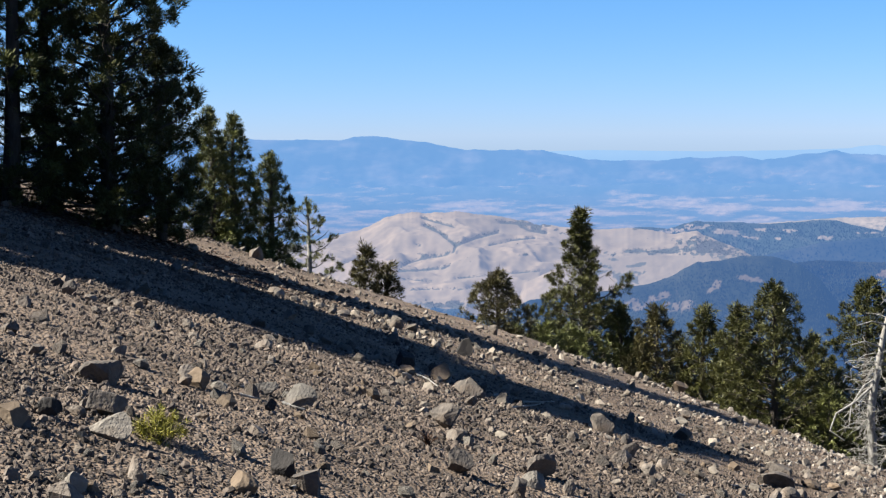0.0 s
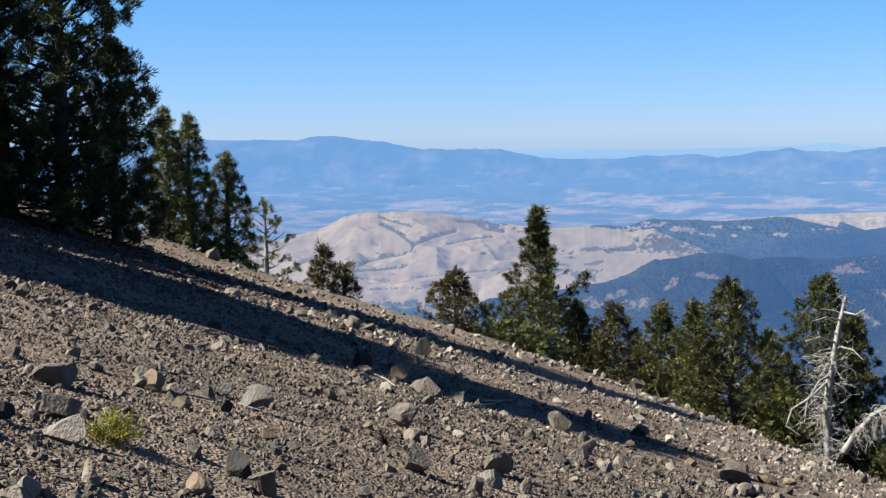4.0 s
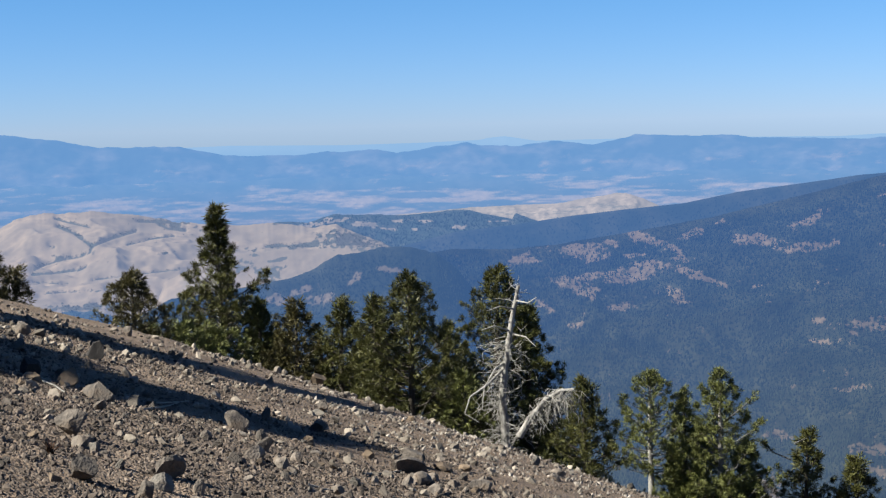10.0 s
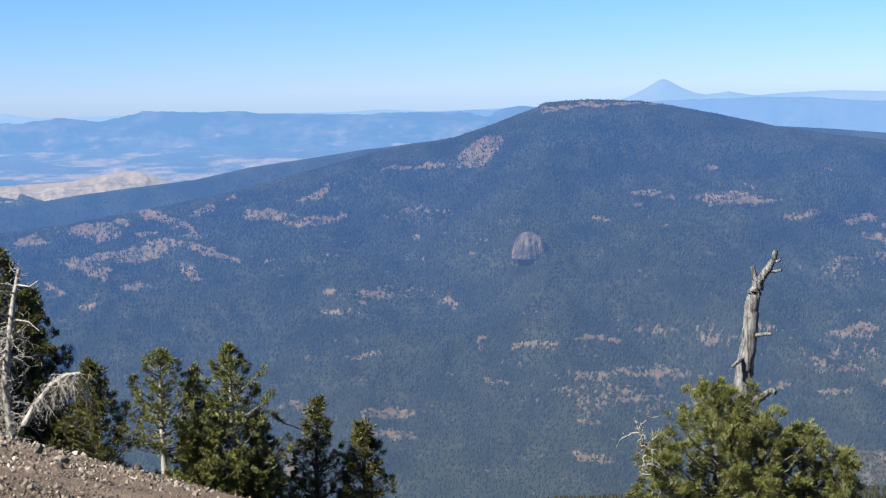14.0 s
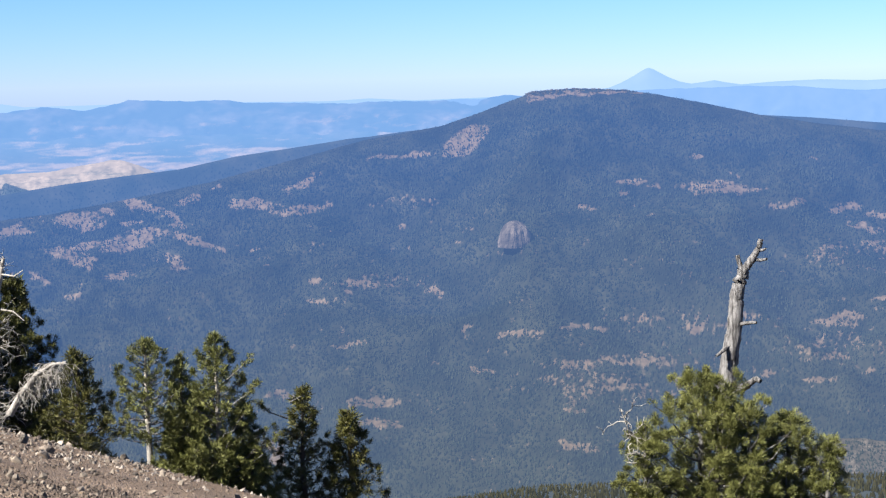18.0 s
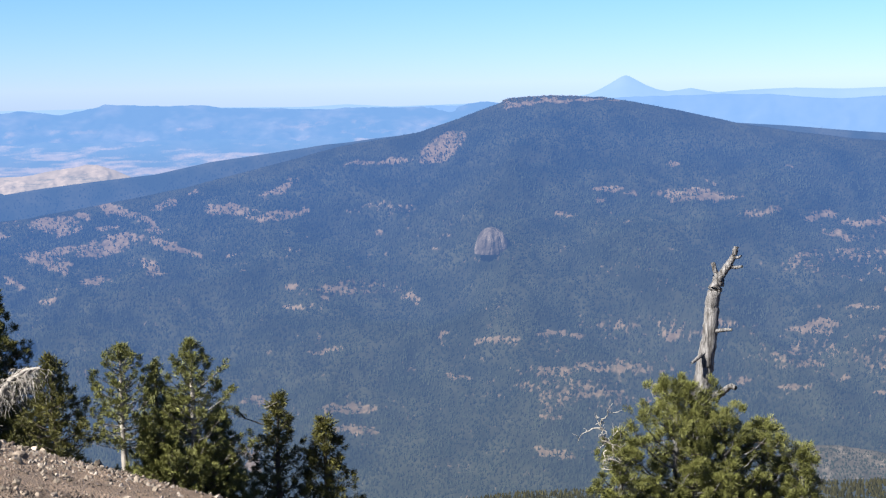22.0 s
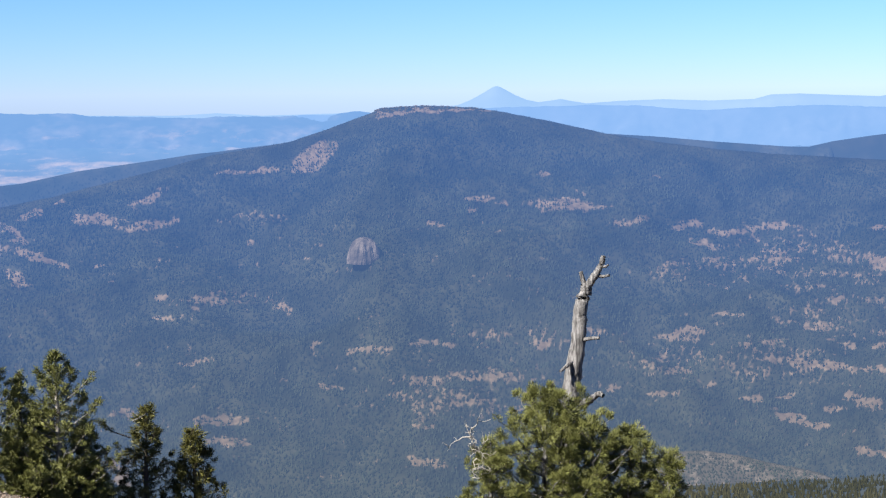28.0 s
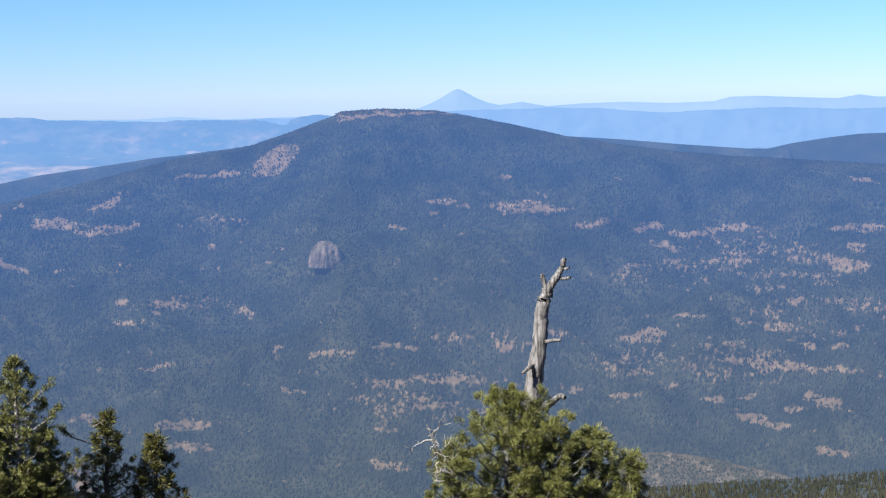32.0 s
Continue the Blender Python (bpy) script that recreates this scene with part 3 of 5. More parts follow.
CLEAR_EAST = [(47.67, -5.16, 0.47, 0.17, 0.20), (48.41, -5.83, 0.47, 0.22, -0.40), (49.36, -5.38, 0.90, 0.13, -0.00), (50.82, -5.19, 1.03, 0.13, -0.00), (55.52, -5.19, 1.08, 0.15, -0.00), (55.43, -5.90, 0.30, 0.17, -0.00), (51.67, -10.13, 1.46, 0.11, -0.06), (53.75, -10.34, 1.72, 0.09, -0.04), (50.83, -9.45, 0.52, 0.09, -0.00), (50.10, -11.65, 0.39, 0.13, -0.00), (51.37, -11.50, 0.32, 0.11, -0.00), (51.73, -12.24, 0.60, 0.17, -0.10), (52.56, -12.51, 0.47, 0.13, -0.15), (54.27, -11.56, 0.82, 0.22, -0.25), (53.35, -11.86, 0.26, 0.11, -0.00), (54.60, -13.36, 0.65, 0.13, -0.10), (45.06, -11.26, 0.28, 0.11, -0.00), (46.03, -12.74, 0.26, 0.11, -0.20), (55.60, -3.37, 0.47, 0.11, -0.15)]
CLEAR_BASIN = [(55.79, -2.61, 0.39, 0.06, -0.00), (46.51, -3.32, 0.26, 0.06, -0.10), (45.54, -5.06, 0.65, 0.11, 0.20), (53.53, -9.47, 0.30, 0.13, -0.00), (55.07, -9.53, 0.47, 0.15, -0.00), (52.71, -8.86, 0.65, 0.17, -0.00), (47.87, -9.08, 0.73, 0.15, -0.00), (48.72, -11.07, 0.22, 0.13, 0.30), (49.15, -8.48, 0.56, 0.09, -0.00), (47.44, -10.61, 0.43, 0.11, -0.00), (47.01, -11.47, 0.65, 0.09, -0.00), (44.22, -9.13, 0.47, 0.11, -0.00), (53.32, -7.90, 0.30, 0.13, -0.00), (55.13, -6.52, 0.65, 0.26, -0.20)]
MEADOW = [(33.85, -2.22, 0.72, 0.42, 0.25), (33.45, -2.60, 0.66, 0.42, 0.1), (33.05, -2.92, 0.34, 0.14, 0.0)]
OPEN_WOODS = [(51.45, -6.67, 4.96, 1.51), (54.34, -8.41, 4.31, 1.29), (47.45, -6.78, 1.51, 0.65), (49.57, -10.17, 5.60, 1.08), (42.04, -9.33, 3.66, 0.75), (39.83, -11.44, 5.60, 1.51), (30.19, -7.74, 2.37, 0.65), (31.78, -4.60, 1.94, 0.60)]
CLEARINGS = CLEAR_WEST + CLEAR_SLOPE + CLEAR_MID + CLEAR_LOW + CLEAR_EAST + CLEAR_BASIN
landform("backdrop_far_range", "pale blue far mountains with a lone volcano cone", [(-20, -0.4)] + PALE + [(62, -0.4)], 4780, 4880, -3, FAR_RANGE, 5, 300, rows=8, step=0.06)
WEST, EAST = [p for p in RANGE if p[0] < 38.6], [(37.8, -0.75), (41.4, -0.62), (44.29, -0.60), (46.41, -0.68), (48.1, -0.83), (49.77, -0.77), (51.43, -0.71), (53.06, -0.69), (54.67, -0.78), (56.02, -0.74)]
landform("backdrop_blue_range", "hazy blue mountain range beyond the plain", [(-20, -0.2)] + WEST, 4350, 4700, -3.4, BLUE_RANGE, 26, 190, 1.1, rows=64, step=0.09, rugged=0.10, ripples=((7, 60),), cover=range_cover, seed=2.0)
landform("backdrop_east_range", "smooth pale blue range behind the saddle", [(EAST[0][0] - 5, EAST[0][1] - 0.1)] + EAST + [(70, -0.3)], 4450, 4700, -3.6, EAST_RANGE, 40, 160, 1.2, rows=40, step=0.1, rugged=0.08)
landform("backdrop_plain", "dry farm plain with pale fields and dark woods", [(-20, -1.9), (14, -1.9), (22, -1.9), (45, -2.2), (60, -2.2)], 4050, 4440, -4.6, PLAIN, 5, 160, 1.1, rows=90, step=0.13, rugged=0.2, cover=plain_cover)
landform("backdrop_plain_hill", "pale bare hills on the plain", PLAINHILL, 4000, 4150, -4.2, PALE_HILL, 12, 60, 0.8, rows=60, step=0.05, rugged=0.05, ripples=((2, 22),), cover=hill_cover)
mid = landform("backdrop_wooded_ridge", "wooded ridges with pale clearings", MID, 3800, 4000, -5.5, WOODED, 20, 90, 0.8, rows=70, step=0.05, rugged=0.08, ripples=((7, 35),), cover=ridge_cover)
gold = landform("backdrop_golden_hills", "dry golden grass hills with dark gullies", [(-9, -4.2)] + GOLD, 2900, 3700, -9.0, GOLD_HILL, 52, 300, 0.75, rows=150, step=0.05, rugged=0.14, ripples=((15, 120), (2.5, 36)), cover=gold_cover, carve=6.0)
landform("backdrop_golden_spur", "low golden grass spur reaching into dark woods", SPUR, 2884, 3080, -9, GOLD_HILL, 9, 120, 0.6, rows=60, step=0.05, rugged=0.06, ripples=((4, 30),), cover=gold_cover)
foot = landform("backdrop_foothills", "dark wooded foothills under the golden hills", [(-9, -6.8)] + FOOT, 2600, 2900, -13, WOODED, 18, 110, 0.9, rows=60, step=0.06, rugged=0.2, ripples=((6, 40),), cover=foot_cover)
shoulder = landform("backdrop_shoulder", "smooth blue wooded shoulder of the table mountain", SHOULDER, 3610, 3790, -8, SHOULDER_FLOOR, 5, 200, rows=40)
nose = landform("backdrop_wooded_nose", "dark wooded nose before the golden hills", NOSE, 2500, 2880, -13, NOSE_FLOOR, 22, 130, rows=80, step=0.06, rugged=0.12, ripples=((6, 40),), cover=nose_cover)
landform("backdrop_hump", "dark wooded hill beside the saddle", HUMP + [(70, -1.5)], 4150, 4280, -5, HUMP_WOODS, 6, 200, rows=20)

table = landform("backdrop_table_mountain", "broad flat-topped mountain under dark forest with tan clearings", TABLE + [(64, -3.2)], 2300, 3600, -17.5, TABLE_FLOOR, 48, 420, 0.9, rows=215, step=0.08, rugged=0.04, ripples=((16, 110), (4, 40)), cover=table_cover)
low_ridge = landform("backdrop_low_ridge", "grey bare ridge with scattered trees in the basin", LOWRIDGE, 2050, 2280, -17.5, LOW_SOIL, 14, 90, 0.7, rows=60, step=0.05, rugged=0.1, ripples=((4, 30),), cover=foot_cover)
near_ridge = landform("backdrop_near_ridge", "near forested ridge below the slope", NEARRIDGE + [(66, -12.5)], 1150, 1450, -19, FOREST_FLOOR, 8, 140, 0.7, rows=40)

# ---- forests ----
def forest(name, label, land, count, tall, mat, sides=4, seed=3, cover=None, thin=0.12, inside=False):
    aa, s, gx, gy, gz = land
    rs = np.random.RandomState(seed)
    n = int(count)
    rows, cols = gx.shape
    d = np.hypot(gx[:, 0], gy[:, 0])
    rr = np.sqrt(rs.rand(n) * (d[-1] ** 2 - d[0] ** 2) + d[0] ** 2)
    fi = np.clip((rr - d[0]) / (d[-1] - d[0]) * (rows - 1), 0, rows - 1.001)
    fj = rs.rand(n) * (cols - 1.001)
    i, j = fi.astype(int), fj.astype(int)
    u, v = fi - i, fj - j
    pick = lambda g: (g[i, j] * (1 - v) + g[i, j + 1] * v) * (1 - u) + (g[i + 1, j] * (1 - v) + g[i + 1, j + 1] * v) * u
    x, y, z = pick(gx), pick(gy), pick(gz)
    a = np.degrees(np.arctan2(x, y))
    e = np.degrees(np.arctan2(z - EYE, np.hypot(x, y)))
    keep = np.ones(n, bool)
    if cover:
        bare = cover(a, e)
        keep = bare > 0.05 if inside else (bare < 0.02) | (rs.rand(n) < np.where(bare > 0.5, 0.25 * thin, thin))
    x, y, z = x[keep], y[keep], z[keep]
    n = len(x)
    h = tall * (0.6 + 0.7 * rs.rand(n)) * (1 - 0.55 * np.clip((rr[keep] - d[0]) / (d[-1] - d[0]) * 12 - 11, 0, 1))
    w = h * (0.24 + 0.10 * rs.rand(n))
    t = np.linspace(0, 2 * np.pi, sides, endpoint=False)[None] + rs.rand(n, 1) * 3
    base = np.stack([x[:, None] + np.cos(t) * w[:, None], y[:, None] + np.sin(t) * w[:, None], np.repeat((z + 0.05 * h)[:, None], sides, 1)], -1)
    top = np.stack([x, y, z + h], -1)[:, None]
    V = np.concatenate([base, top], 1)
    o = (np.arange(n) * (sides + 1))[:, None]
    F = np.concatenate([np.stack([o[:, 0] + k, o[:, 0] + (k + 1) % sides, o[:, 0] + sides], 1) for k in range(sides)])
    ob = new(name, mesh_of(name, V.reshape(-1, 3), F, mat))
    tagged(ob, label, "forest", kind="stuff")


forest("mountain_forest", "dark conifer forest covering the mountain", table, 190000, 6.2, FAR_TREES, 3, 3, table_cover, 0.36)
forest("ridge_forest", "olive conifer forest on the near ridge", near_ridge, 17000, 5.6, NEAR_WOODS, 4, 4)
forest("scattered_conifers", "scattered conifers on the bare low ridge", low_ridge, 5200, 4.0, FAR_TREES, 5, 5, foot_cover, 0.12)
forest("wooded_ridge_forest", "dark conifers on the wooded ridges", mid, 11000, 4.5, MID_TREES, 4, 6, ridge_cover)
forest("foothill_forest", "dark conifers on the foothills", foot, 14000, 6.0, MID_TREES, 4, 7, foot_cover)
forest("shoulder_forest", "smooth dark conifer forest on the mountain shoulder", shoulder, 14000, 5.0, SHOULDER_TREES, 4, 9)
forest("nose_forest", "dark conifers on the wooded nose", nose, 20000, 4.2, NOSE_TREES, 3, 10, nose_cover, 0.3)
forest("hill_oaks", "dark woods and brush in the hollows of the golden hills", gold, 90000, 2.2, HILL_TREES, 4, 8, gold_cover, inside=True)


def on_land(land, az, el):
    """The place on a landform at that azimuth and elevation."""
    aa, s, gx, gy, gz = land
    j = int(np.argmin(np.abs(aa - az)))
    i = int(np.argmin(np.abs(np.degrees(np.arctan2(gz[:, j] - EYE, np.hypot(gx[:, j], gy[:, j]))) - el)))
    return np.array([gx[i, j], gy[i, j], gz[i, j]])



# ---- pines ----
def tuft_template(seed, blades=20, width=0.05):
    """One round tuft of fine leaves about the end of a stalk along +z, one metre across."""
    rs = np.random.RandomState(seed)
    v, f = [], []
    for k in range(blades):
        c = 1 - 1.5 * (k + 0.5) / blades
        a = k * 2.39996 + rs.rand() * 0.7
        r = math.sqrt(1 - c * c)
        way = np.array([math.cos(a) * r, math.sin(a) * r, c])
        root = np.array([0, 0, 0.22 * c]) + way * 0.04
        tip = root + way * (0.36 + 0.16 * rs.rand()) + np.array([0, 0, 0.07])
        side = np.cross(way, rs.randn(3))
        side *= width / (np.linalg.norm(side) + 1e-6)
        o = len(v)
        v += [root - side, root + side, tip]
        f.append((o, o + 1, o + 2))
    return np.array(v), np.array(f)


def club_template(seed, blades=20, width=0.050, reach=0.36, girth=0.30):
    """One needle-clad shoot, from the origin to +z, one metre long: flat needle bundles that overlap round it like shingles and stand off at the tips."""
    rs = np.random.RandomState(seed)
    v, f = [], []
    for k in range(blades):
        u = (k + 0.5) / blades
        a = k * 2.39996 + rs.rand() * 0.9
        c = 1 - 1.75 * (1 - u) if u > 0.55 else 0.2
        r = math.sqrt(max(0.05, 1 - c * c))
        out = np.array([math.cos(a) * r, math.sin(a) * r, c])
        way = 0.75 * out + np.array([0, 0, 0.75]) + rs.randn(3) * 0.22
        way /= np.linalg.norm(way)
        face = out - out.dot(way) * way + rs.randn(3) * 0.22
        side = np.cross(way, face)
        side *= width / (np.linalg.norm(side) + 1e-6)
        root = np.array([out[0] * girth * 0.62, out[1] * girth * 0.62, 0.08 + 0.66 * u])
        tip = root + way * reach * (0.75 + 0.5 * rs.rand())
        o = len(v)
        v += [root - side, root + side, tip]
        f.append((o, o + 1, o + 2))
    return np.array(v), np.array(f)


LEAVES = [tuft_template(k, 16, 0.032) for k in range(5)]
CLUBS = [club_template(k) for k in range(8)]
CLUBS_ROUND = [club_template(20 + k, 34, 0.046, 0.33, 0.44) for k in range(6)]
CLUBS_FINE = [club_template(40 + k, 50, 0.027, 0.36, 0.34) for k in range(6)]
CLUBS_COARSE = [club_template(60 + k, 10, 0.10, 0.4, 0.3) for k in range(3)]


def place_tufts(pos, way, size, rs, kinds):
    """Verts and faces of many brushes."""
    vs, fs, o = [], [], 0
    which = rs.randint(0, len(kinds), len(pos))
    for k, (tv, tf) in enumerate(kinds):
        sel = which == k
        if not sel.any():
            continue
        p, w, s = pos[sel], way[sel], size[sel]
        w = w / np.linalg.norm(w, axis=1)[:, None]
        r = rs.randn(*w.shape)
        u = np.cross(w, r)
        u /= np.linalg.norm(u, axis=1)[:, None]
        q = np.cross(w, u)
        V = p[:, None] + s[:, None, None] * (tv[None, :, :1] * u[:, None] + tv[None, :, 1:2] * q[:, None] + tv[None, :, 2:] * w[:, None])
        n, m = V.shape[:2]
        vs.append(V.reshape(-1, 3))
        fs.append((tf[None] + (np.arange(n) * m)[:, None, None]).reshape(-1, 3) + o)
        o += n * m
    return np.concatenate(vs), np.concatenate(fs)


HEIGHT = {}


def pine(label, tip, spread, seed, mat, bare=0.08, branches=9.0, brush=14.0, tuft=0.26, shape=0.75, lean=0.0, bark=None, sink=0.1, droop=0.0, dead=0, split=False, fine=None, girth=1.6, close=2.7, candle=1.5, clump=1.0, gap=None, group="pines along the crest"):
    """A pine whose tip is given; it stands on the ground below. spread: crown radius in metres."""
    rs = np.random.RandomState(seed)
    x, y, top = tip
    shape, spread = shape * 1.3 + 0.14, spread * girth
    tuft, brush = tuft * 0.58, brush * 2.75
    base = float(ground_z(x, y)) - sink
    h = top - base - 0.28
    root = new("pine_tree")
    root.location = (x, y, base)
    HEIGHT[root.name] = h
    tagged(root, label, "tree", group)
    r0 = 0.035 + 0.017 * h
    ts = np.linspace(0, 1, 14)
    wob = np.stack([0.03 * h * (fbm(ts * 2 + seed, ts * 0, 2)) + lean * h * ts, 0.03 * h * fbm(ts * 2 + seed + 50, ts * 0, 2), ts * h], 1)
    part("trunk", mesh_of("trunk", *tube(wob, r0 * (1 - ts) ** 0.8 + 0.012, 8), bark or BARK, True), root)
    wood, boughs, pos, way, inner, inner_way, grow = [], [], [], [], [], [], []
    n = max(8, int(branches * h * (1 - bare)))
    for k in range(n):
        u = (k + rs.rand()) / n
        u = u ** 1.25
        t = bare + (1 - bare) * u * 0.97
        wide = 0.62 if gap and u > gap[0] else 1.0
        L = spread * wide * ((1 - u) ** shape * (0.55 + 0.55 * rs.rand()) * min(1.0, (1 - u) / 0.3) ** 0.6 + 0.05)
        a = k * 2.4 + rs.rand() * 0.9
        c = np.array([np.interp(t, ts, wob[:, i]) for i in range(3)])
        out = np.array([math.cos(a), math.sin(a), 0])
        up = -0.08 + 0.62 * u - droop * (1 - u)
        q = np.linspace(0, 1, 5)[:, None]
        line = c + out * L * (q * 0.95 - 0.1 * q ** 2) + np.array([0, 0, 1]) * L * (up * q + 0.28 * q ** 2) + rs.randn(5, 3) * 0.035 * L * q
        rr = (0.010 + 0.010 * L) * (1 - q[:, 0]) + 0.005
        boughs.append(tube(line, rr, 5 if split else 4))
        if rs.rand() < dead or (gap and gap[0] < u < gap[1]):
            continue
        # shoots stand in clumps along the outer bough and turn up
        m = int(brush * L * 0.95) + 4
        nc = max(2, m // 6)
        s = 0.28 + 0.72 * rs.rand(nc) ** 0.7
        s[:2] = 1.0, 0.86
        c0 = np.stack([np.interp(s, q[:, 0], line[:, i]) for i in range(3)], 1)
        side = np.clip(rs.randn(nc, 3) * np.array([1, 1, 0.55]), -1.5, 1.5)
        side[0] *= 0.3
        c1 = c0 + side * clump * ((0.20 * L + 0.07) * np.clip(1.35 - s, 0.3, 1))[:, None]
        turn = out * (0.6 - 0.3 * u) + np.array([0, 0, 0.65 + 0.5 * u]) + side * 0.4
        turn /= np.linalg.norm(turn, axis=1)[:, None]
        of = np.concatenate([np.arange(nc), rs.randint(0, nc, max(0, m - nc))])
        w = turn[of] + rs.randn(len(of), 3) * 0.50
        pos.append(c1[of] + rs.randn(len(of), 3) * 0.16 * tuft)
        way.append(w)
        grow.append(np.where(of == 0, candle, 1.0))
        for s0 in (0.15, 0.35, 0.58):  # long inner shoots close the crown
            inner.append(np.array([np.interp(s0, q[:, 0], line[:, i]) for i in range(3)]) + rs.randn(3) * 0.05)
            inner_way.append(out * 0.5 + np.array([0, 0, 0.25]) + rs.randn(3) * 0.5)
        for g in range(1, nc):
            wood.append(tube(np.stack([c0[g], (c0[g] + c1[g]) / 2, c1[g]]), np.array([0.009, 0.007, 0.004]), 3))
    # leader
    m = 7
    pos.append(wob[-1] - np.array([0, 0, 1]) * (tuft * 1.0 + 0.07 * h * rs.rand(m, 1)))
    way.append(rs.randn(m, 3) * 0.22 + np.array([0, 0, 1]))
    pos, way = np.concatenate(pos), np.concatenate(way)
    grow.append(np.full(7, candle))
    size = tuft * 1.05 * (0.75 + 0.5 * rs.rand(len(pos))) * np.concatenate(grow)
    if inner:
        pos, way = np.concatenate([pos, inner]), np.concatenate([way, inner_way])
        size = np.concatenate([size, np.full(len(inner), tuft * close) * (0.8 + 0.4 * rs.rand(len(inner)))])
    if split:
        for w in boughs:
            part("branch", mesh_of("branch", *w, BLEACHED if bark else BARK, True), root)
    else:
        wood += boughs
    tagged(part("branchwork", mesh_of("branchwork", *join(wood), BARK, True), root), kind="stuff")
    tagged(part("crown", mesh_of("crown", *place_tufts(pos, way, size, rs, fine or CLUBS), mat), root), kind="stuff")
    return root


BIG = "tall dense dark green pine standing on the scree"
UP = "tall pines up the slope"
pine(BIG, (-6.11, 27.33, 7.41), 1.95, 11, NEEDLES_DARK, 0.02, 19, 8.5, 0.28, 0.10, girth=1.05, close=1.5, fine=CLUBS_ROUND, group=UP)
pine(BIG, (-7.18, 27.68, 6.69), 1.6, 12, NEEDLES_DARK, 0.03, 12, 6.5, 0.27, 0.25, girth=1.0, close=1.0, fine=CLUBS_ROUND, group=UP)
pine("tall pine with lit olive needles and bare lower limbs", (-7.50, 26.46, 7.91), 1.5, 13, NEEDLES_SUNLIT, 0.05, 10, 6, 0.27, 0.3, girth=1.0, close=1.0, fine=CLUBS_ROUND, group=UP)
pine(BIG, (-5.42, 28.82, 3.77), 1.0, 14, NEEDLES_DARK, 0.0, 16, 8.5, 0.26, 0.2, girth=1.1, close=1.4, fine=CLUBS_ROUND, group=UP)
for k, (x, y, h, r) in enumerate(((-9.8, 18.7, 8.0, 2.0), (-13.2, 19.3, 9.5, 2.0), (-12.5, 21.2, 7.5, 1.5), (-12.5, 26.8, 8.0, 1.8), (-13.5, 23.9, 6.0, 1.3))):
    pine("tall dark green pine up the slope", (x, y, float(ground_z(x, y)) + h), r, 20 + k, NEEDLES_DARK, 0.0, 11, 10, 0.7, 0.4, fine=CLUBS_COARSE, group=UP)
pine("young bright olive pine in sun", (-5.75, 37.56, 2.63), 0.78, 31, NEEDLES_SUNLIT, 0.02, 20, 15, 0.235, 0.45, girth=1.2, close=1.6)
pine("young dark green pine with pointed top", (-5.27, 38.14, 2.48), 0.85, 32, NEEDLES_SUNLIT, 0.02, 20, 15, 0.235, 0.45, girth=1.2, close=1.6)
pine("dense dark green young pine", (-4.42, 38.75, 1.52), 0.8, 33, NEEDLES_SUNLIT, 0.02, 20, 15, 0.235, 0.45, girth=1.2, close=1.6)
pine("thin half-bare pine with pale trunk", (-3.65, 40.84, 0.16), 0.60, 34, NEEDLES_SUNLIT, 0.12, 13, 10, 0.2, 0.25, bark=PALE_WOOD, dead=0.2, split=True, close=1.0)
pine("small grey-green pine on the crest", (-2.35, 44.94, -1.41), 0.75, 35, NEEDLES_PALE, 0.02, 16, 10, 0.230, 0.6)
pine("small grey-green pine on the crest", (-1.72, 45.47, -1.99), 0.6, 36, NEEDLES_PALE, 0.02, 16, 10, 0.230, 0.6)
pine("bushy green pine on the crest", (1.56, 43.97, -2.16), 1.15, 37, NEEDLES_PALE, 0.0, 17, 12, 0.251, 0.4)
pine("slender green pine with bare upper trunk", (4.57, 49.79, -0.56), 1.7, 38, NEEDLES, 0.2, 17, 15, 0.282, 0.6, bark=BLEACHED, gap=(0.54, 0.60))
pine("low bright green pine skirt", (3.03, 45.90, -4.05), 1.3, 39, NEEDLES_SUNLIT, 0.2, 16, 12, 0.262, 0.4)
pine("low bright green pine skirt", (3.98, 46.83, -4.35), 1.3, 51, NEEDLES_SUNLIT, 0.2, 16, 12, 0.262, 0.4)
pine("dark green pine beside the slender one", (5.76, 48.66, -3.67), 0.9, 52, NEEDLES_DARK, 0.2, 15, 12, 0.262, 0.6)
pine("grey-green pine beyond the crest", (6.83, 47.51, -3.60), 1.2, 40, NEEDLES_PALE, 0.2, 14, 11, 0.262, 0.5)
pointed = pine("green pine with pointed crown", (8.07, 46.30, -3.46), 1.2, 41, NEEDLES, 0.2, 14, 12, 0.262, 0.65)
broad = pine("broad green pine beyond the crest", (9.72, 43.94, -2.58), 1.75, 42, NEEDLES, 0.2, 15, 12, 0.272, 0.42)
pine("narrow green pine of the crest clump", (8.87, 45.14, -3.33), 1.0, 53, NEEDLES, 0.2, 14, 12, 0.262, 0.5)
pine("broad green pine behind a bleached snag", (12.79, 45.25, -2.57), 1.8, 43, NEEDLES, 0.2, 14, 12, 0.272, 0.45)
pine("dark green pine behind a bleached snag", (13.56, 44.50, -3.73), 1.2, 54, NEEDLES_DARK, 0.2, 14, 12, 0.272, 0.45)
pine("small bright green pine below the crest", (13.44, 38.76, -5.15), 1.1, 44, NEEDLES, 0.2, 16, 12, 0.241, 0.6)
pine("sparse pine with bleached lower trunk", (16.22, 40.94, -5.47), 1.1, 45, NEEDLES_SUNLIT, 0.52, 24, 5, 0.241, 0.3, bark=PALE_WOOD, dead=0.05, split=True, close=1.2, girth=1.25)
